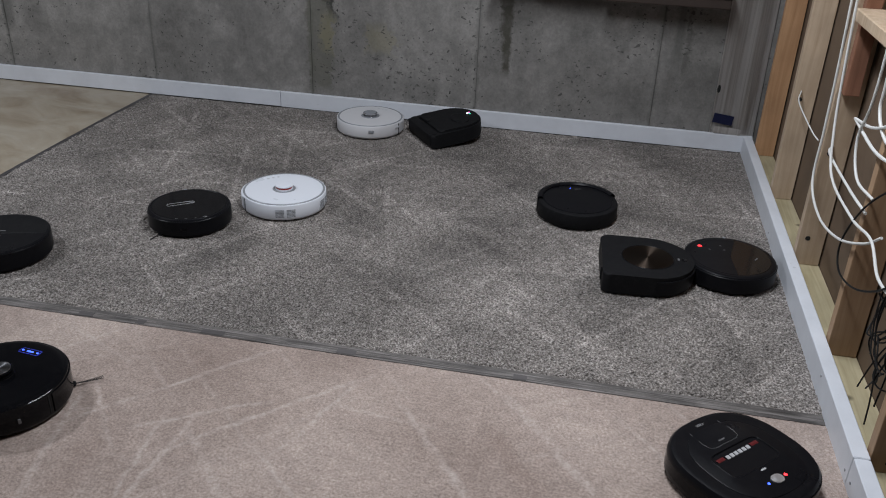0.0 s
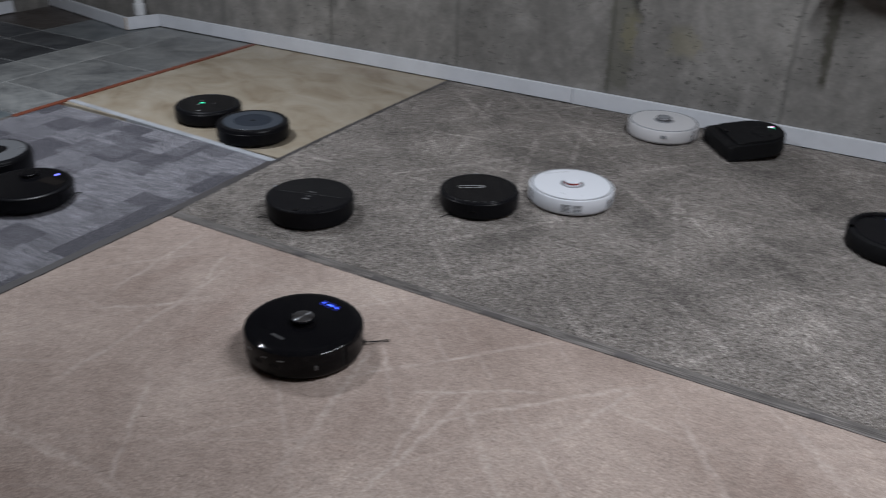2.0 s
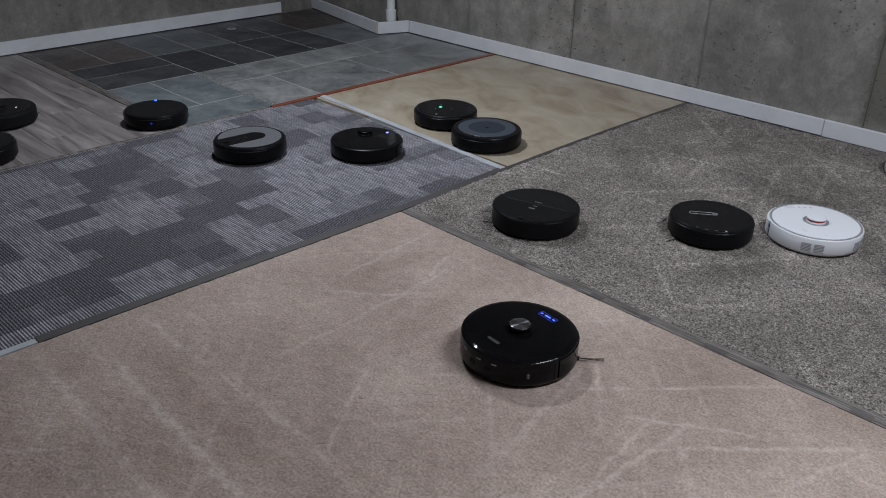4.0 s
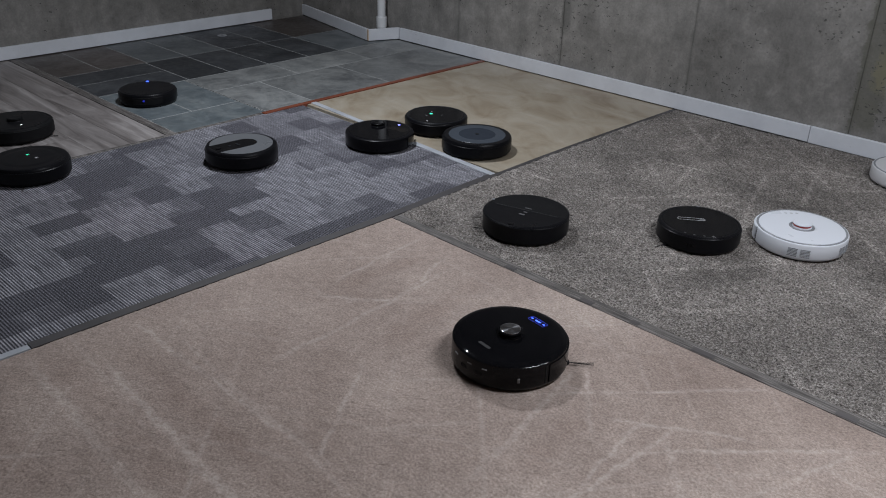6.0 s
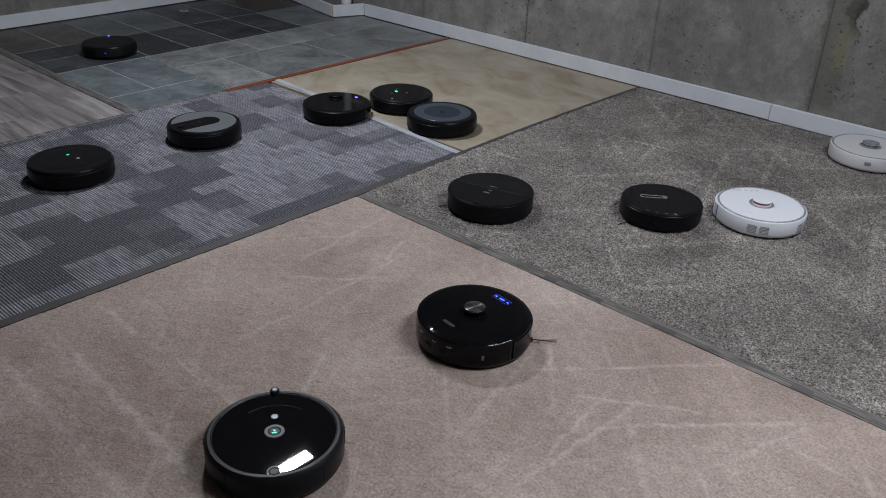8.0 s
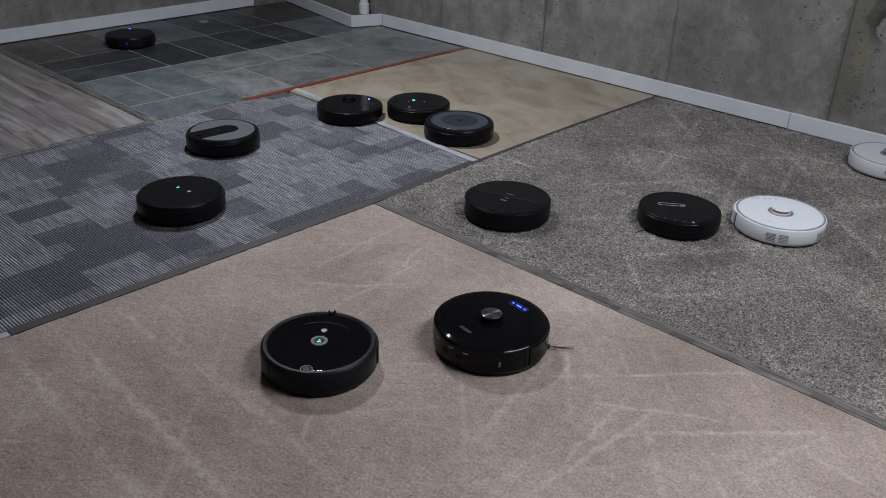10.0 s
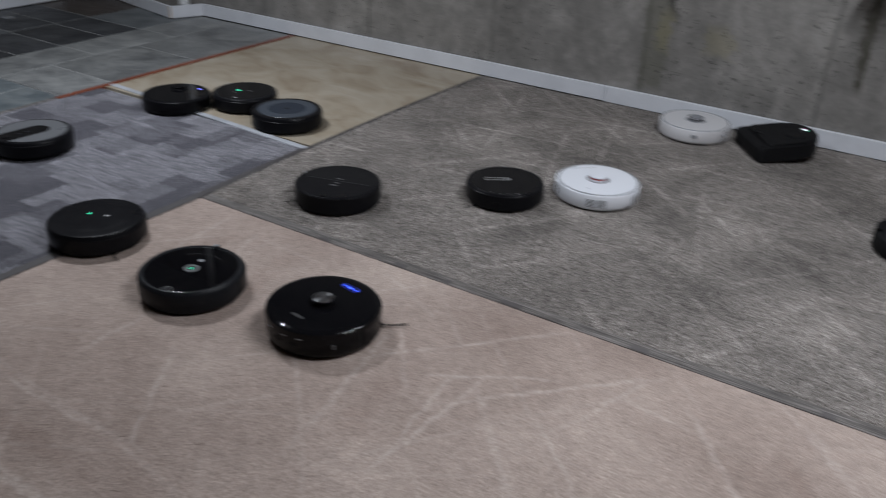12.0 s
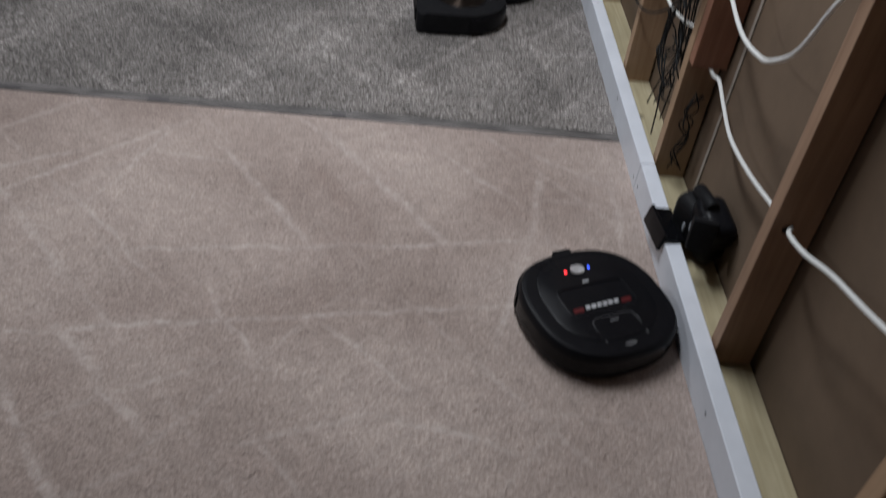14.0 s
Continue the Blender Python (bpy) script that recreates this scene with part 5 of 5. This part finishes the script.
gloss_lidar_robot()
split_lid_robot()
plain_bar_robot()
white_robot(pose(1.259, 0.979, 0, 0, 0, 132), "white round robot vacuum with red-lined lidar tower", (160, 228), SILVER, RED_PLASTIC, WHITE)
white_robot(pose(1.338, 1.988, 0, 0, 0, 75), "white round robot vacuum with grey lidar by the wall", (), GREY_VENT, DARK_GREY, OFF_WHITE)
ring_rim_robot()
dee_robot(pose(2.716, 0.746, 0, 0, 0, 4), "matt black D-shaped robot vacuum with a bronze disc lid")
tall_dee_robot()
disc_top_robot()
green_light_robot()
silver_swirl_robot()
RED_ROVER, LIDAR_ROVER, BLUE_ROVER = smoked_robot(), small_lidar_robot(), flat_sided_robot()
FAR_ROVER, GREEN_ROVER, BUTTON_ROVER, WINDOW_ROVER = lidar_robot_far(), domed_green_robot(), button_robot(), window_robot()

# ---- cables and boxes on the stud wall ----


def cord(points, r, material, label, name="cable"):
    return tagged(part(name, tube(points, r), material), label, "cable", "cables")


HANG = "white network cable hanging in a loop"
cord([(3.275, 1.543, 0.515), (3.245, 1.40, 0.507), (3.232, 1.06, 0.506), (3.24, 0.966, 0.50)], 0.0026, CABLE_W, "thin white cable between two studs")
cord([(3.28, 0.923, 0.50), (3.245, 0.80, 0.51), (3.23, 0.454, 0.524), (3.235, 0.277, 0.525)], 0.0042, CABLE_W, "white cable end drooping from a stud")
cord([(3.20, 0.86, 1.35), (3.21, 0.87, 1.05), (3.225, 0.883, 0.753), (3.23, 0.885, 0.561), (3.23, 0.869, 0.383), (3.23, 0.686, 0.332), (3.23, 0.44, 0.371), (3.235, 0.228, 0.456), (3.24, 0.124, 0.524)], 0.0042, CABLE_W, HANG)
cord([(3.19, 0.80, 1.35), (3.21, 0.81, 1.05), (3.225, 0.806, 0.773), (3.23, 0.767, 0.599), (3.23, 0.661, 0.482), (3.23, 0.358, 0.472), (3.23, 0.164, 0.497), (3.23, 0.036, 0.449), (3.245, -0.09, 0.45), (3.275, -0.172, 0.46)], 0.0042, CABLE_W, HANG)
cord([(3.20, 0.38, 1.30), (3.225, 0.44, 0.833), (3.23, 0.507, 0.664), (3.235, 0.432, 0.568), (3.24, 0.268, 0.571)], 0.0042, CABLE_W, HANG)
cord([(3.20, 0.36, 1.20), (3.23, 0.393, 0.877), (3.235, 0.396, 0.782), (3.235, 0.293, 0.734), (3.235, 0.146, 0.745), (3.235, 0.05, 0.775)], 0.0048, CABLE_W, HANG)
cord([(3.235, 0.596, 0.697), (3.235, 0.426, 0.724), (3.23, 0.274, 0.779), (3.225, 0.171, 0.847), (3.20, 0.05, 1.1)], 0.0046, CABLE_W, HANG)
cord([(3.235, 0.596, 0.697), (3.235, 0.354, 0.682), (3.235, 0.16, 0.709), (3.235, 0.061, 0.734)], 0.0048, CABLE_W, "white network cable end")
cord([(3.21, 0.02, 1.2), (3.215, 0.02, 1.0), (3.22, -0.02, 0.90), (3.225, -0.07, 0.86)], 0.0046, CABLE_W, "white network cable end")
cord([(3.20, 0.06, 1.1), (3.225, -0.06, 0.82), (3.23, -0.292, 0.689), (3.23, -0.494, 0.624), (3.23, -0.633, 0.631), (3.23, -0.707, 0.662), (3.23, -0.778, 0.722), (3.235, -0.831, 0.834), (3.24, -0.898, 0.93), (3.24, -1.05, 1.10)], 0.0048, CABLE_W, "white cable sagging between studs")
cord([(3.30, -0.235, 0.393), (3.295, -0.285, 0.399), (3.29, -0.345, 0.415), (3.29, -0.416, 0.391), (3.29, -0.516, 0.365), (3.29, -0.659, 0.372), (3.29, -0.803, 0.396), (3.29, -0.868, 0.41)], 0.0048, CABLE_W, "white cable running behind a stud")
cord([(3.285, -0.914, 0.425), (3.255, -0.965, 0.450), (3.25, -1.042, 0.471), (3.25, -1.141, 0.509), (3.25, -1.264, 0.544), (3.25, -1.44, 0.60)], 0.0048, CABLE_W, "white cable running on past a stud")

psu = thing("power_strip", "black power strip box with blue light and plugs", "power strip", pose(3.212, -0.165, 0.62))
part("body", box(-0.028, 0.028, -0.038, 0.038, 0.03, 0.30, 0.010, 3), BLACK_SATIN, psu)
part("plug", box(-0.046, 0.030, -0.050, 0.030, 0.0, 0.062, 0.014, 3), BLACK_MATTE, psu, "bulky black plug")
part("plug", box(-0.046, -0.02, -0.03, 0.045, 0.10, 0.15, 0.011, 3), BLACK_MATTE, psu)
part("plug", box(-0.05, -0.02, -0.04, 0.03, 0.19, 0.235, 0.012, 3), BLACK_SATIN, psu)
part("light", turned(disc(0.006, 0, 0.002, 0.0006, 14), pose(-0.034, -0.02, 0.258, 0, -90, 0)), BLUE_LED, psu)
part("bracket", box(0.030, 0.038, -0.02, 0.02, 0.12, 0.16, 0.001), BLACK_MATTE, psu)

rng = random.Random(4)
for i in range(10):
    y0, f, g, sway, long = rng.uniform(-0.17, -0.08), rng.uniform(0.8, 1.6), rng.uniform(1.4, 2.6), rng.uniform(0.03, 0.09), rng.uniform(0.22, 0.50)
    u, v = rng.uniform(0, 6.3), rng.uniform(0, 6.3)
    pts = []
    for j in range(15):
        t = j / 14
        pts.append((3.245 + 0.022 * math.sin(3 * t + u), y0 + 0.06 * t + sway * t ** 0.5 * math.sin(6.283 * f * t + u), 0.64 - long * t + 0.055 * t * math.sin(6.283 * g * t + v)))
    cord(pts, 0.0023, CABLE_B, "thin black cord hanging in a tangle")
for i in range(5):
    c = Vector((3.25, -0.06 + rng.uniform(-0.08, 0.08), 0.34 + rng.uniform(-0.08, 0.08)))
    a0, w, h = rng.uniform(0, 6), rng.uniform(0.03, 0.06), rng.uniform(0.05, 0.10)
    cord([c + Vector((0.015 * math.sin(a * 2 + a0), w * math.cos(a + a0), h * math.sin(a + a0))) for a in np.linspace(0, 7.6, 14)], 0.0023, CABLE_B, "thin black cord coiled in a tangle")
cord([(3.21, -0.12, 0.76), (3.225, 0.062, 0.692), (3.23, 0.284, 0.539), (3.23, 0.40, 0.38), (3.23, 0.35, 0.308), (3.23, 0.169, 0.345), (3.23, -0.03, 0.458), (3.22, -0.104, 0.567), (3.215, -0.13, 0.64)], 0.003, CABLE_B, "black cord hanging in a wide loop")
cord([(3.19, 0.03, 1.2), (3.20, 0.09, 0.98), (3.20, 0.06, 0.86), (3.21, -0.06, 0.82), (3.212, -0.12, 0.83)], 0.004, CABLE_B, "black cord curving into the power strip")
for i in range(4):
    pts = [(3.285 + 0.02 * math.sin(2.3 * t + i), -0.235 - 0.012 * (1 + math.sin(3 * t + i * 1.7)), 0.32 - 0.045 * t) for t in range(6)]
    cord(pts, 0.002, CABLE_B, "thin black cord by a stud")

dock = thing("charging_dock", "black charging dock hooked over the white board", "charging dock", pose(3.2, -0.52, 0.089))
part("foot", turned(box(-0.010, 0.052, -0.055, 0.075, 0.001, 0.012, 0.005, 3), pose(0, 0, 0, 0, 6, 8)), BLACK_GLOSS, dock)
part("tongue", turned(box(-0.013, -0.003, -0.050, 0.072, -0.032, 0.022, 0.0045, 3), pose(0, 0, 0, 0, 12, 6)), BLACK_GLOSS, dock)
part("tower", turned(box(0.046, 0.125, -0.095, 0.060, -0.030, 0.10, 0.032, 4), Matrix.Translation((0.085, -0.01, 0.03)) @ pose(0, 0, 0, 6, -8, 24) @ Matrix.Translation((-0.085, 0.01, -0.03))), BLACK_MATTE, dock)
part("head", turned(box(0.05, 0.128, -0.12, 0.0, 0.05, 0.130, 0.030, 4), pose(0, 0, 0, 14, -6, 10)), BLACK_SATIN, dock)
part("fin", turned(box(0.04, 0.10, -0.13, -0.10, 0.02, 0.10, 0.008, 2), pose(0.01, 0, 0, -12, 0, -14)), BLACK_MATTE, dock)
part("roller", turned(lathe([(0, -0.05), (0.014, -0.05), (0.018, -0.044), (0.018, 0.044), (0.014, 0.05), (0, 0.05)], seg=24), pose(0.075, -0.02, 0.118, 80, 20, 0)), BLACK_MATTE, dock)
for y, z in ((-0.02, 0.02), (0.03, 0.016), (-0.06, 0.05)):
    part("contact", box(0.043, 0.048, y - 0.006, y + 0.006, z, z + 0.02, 0.001), SILVER, dock, "bright metal contact")

# ---- what moves ----


def rover(ob, rows):
    walk(ob, [(t, pose(x, y, 0, 0, 0, a)) for t, x, y, a in rows])


def motions():
    rover(RED_ROVER, [(0, 3.010, 0.838, 0), (1.5, 3.010, 0.838, 0), (5, 2.950, 0.957, 6), (8, 2.872, 1.023, 2), (12, 2.857, 1.029, 0), (14, 2.857, 1.025, 0)])
    rover(LIDAR_ROVER, [(0, -0.505, -0.641, 92), (2, -0.548, -0.186, 92), (2.5, -0.548, -0.074, 94), (3, -0.552, 0.078, 96), (4, -0.595, 0.339, 102), (5.3, -0.677, 0.551, 104), (6.5, -0.690, 0.561, 96), (7, -0.693, 0.559, 92), (8, -0.780, 0.592, 100), (9.2, -0.845, 0.629, 100), (10.5, -0.898, 0.664, 96), (11.5, -0.900, 0.684, 84), (12, -0.915, 0.709, 84), (14, -0.935, 0.739, 84)])
    rover(BLUE_ROVER, [(0, -0.880, -0.584, 151), (2.5, -1.337, -0.336, 151), (3, -1.430, -0.284, 151), (5.5, -1.983, 0.022, 151), (6.5, -2.198, 0.141, 151), (7, -2.320, 0.214, 151), (7.5, -2.432, 0.275, 151), (8, -2.530, 0.329, 151), (10.5, -3.070, 0.628, 151), (11, -3.156, 0.679, 148), (11.5, -3.163, 0.684, 120), (14, -3.170, 0.716, 60)])
    rover(FAR_ROVER, [(0, -2.480, -1.180, 60), (3, -2.205, -0.840, 55), (5.5, -2.030, -0.670, 20), (6.5, -1.936, -0.722, -30), (7, -1.948, -0.770, -60), (8, -2.010, -0.980, -80), (9.2, -1.980, -1.030, 20), (10.6, -1.890, -0.910, 50), (11, -1.840, -0.858, 50), (14, -1.730, -0.480, 80)])
    rover(GREEN_ROVER, [(0, -1.916, -1.610, 60), (3, -1.766, -1.170, 60), (4.4, -1.656, -0.960, 30), (5.5, -1.514, -0.883, 17), (6.5, -1.270, -0.816, 17), (7.5, -1.036, -0.744, 17), (8, -0.929, -0.711, 17), (10.5, -0.326, -0.558, 15), (11, -0.201, -0.531, 16), (11.5, -0.090, -0.498, 22), (12, -0.013, -0.453, 28), (14, 0.264, -0.240, 32)])
    rover(BUTTON_ROVER, [(0, 2.246, -2.245, 143), (6.5, 1.241, -1.357, 143), (7, 1.162, -1.297, 143), (7.5, 1.081, -1.235, 143), (8, 1.002, -1.173, 142), (10.5, 0.672, -0.778, 122), (11, 0.617, -0.689, 118), (11.5, 0.567, -0.600, 113), (12, 0.525, -0.511, 106), (12.5, 0.493, -0.424, 100), (14, 0.516, -0.155, 92)])
    rover(WINDOW_ROVER, [(0, 2.936, -0.285, -45), (0.5, 2.972, -0.333, -46), (1, 2.995, -0.385, -46), (2, 3.005, -0.45, -50), (4.5, 2.99, -0.62, -40), (7, 2.98, -0.74, 10), (10, 2.99, -0.80, 60), (12.5, 3.018, -0.778, 92), (13, 3.022, -0.778, 94), (13.5, 3.020, -0.778, 97), (14, 3.008, -0.779, 113)])


motions()
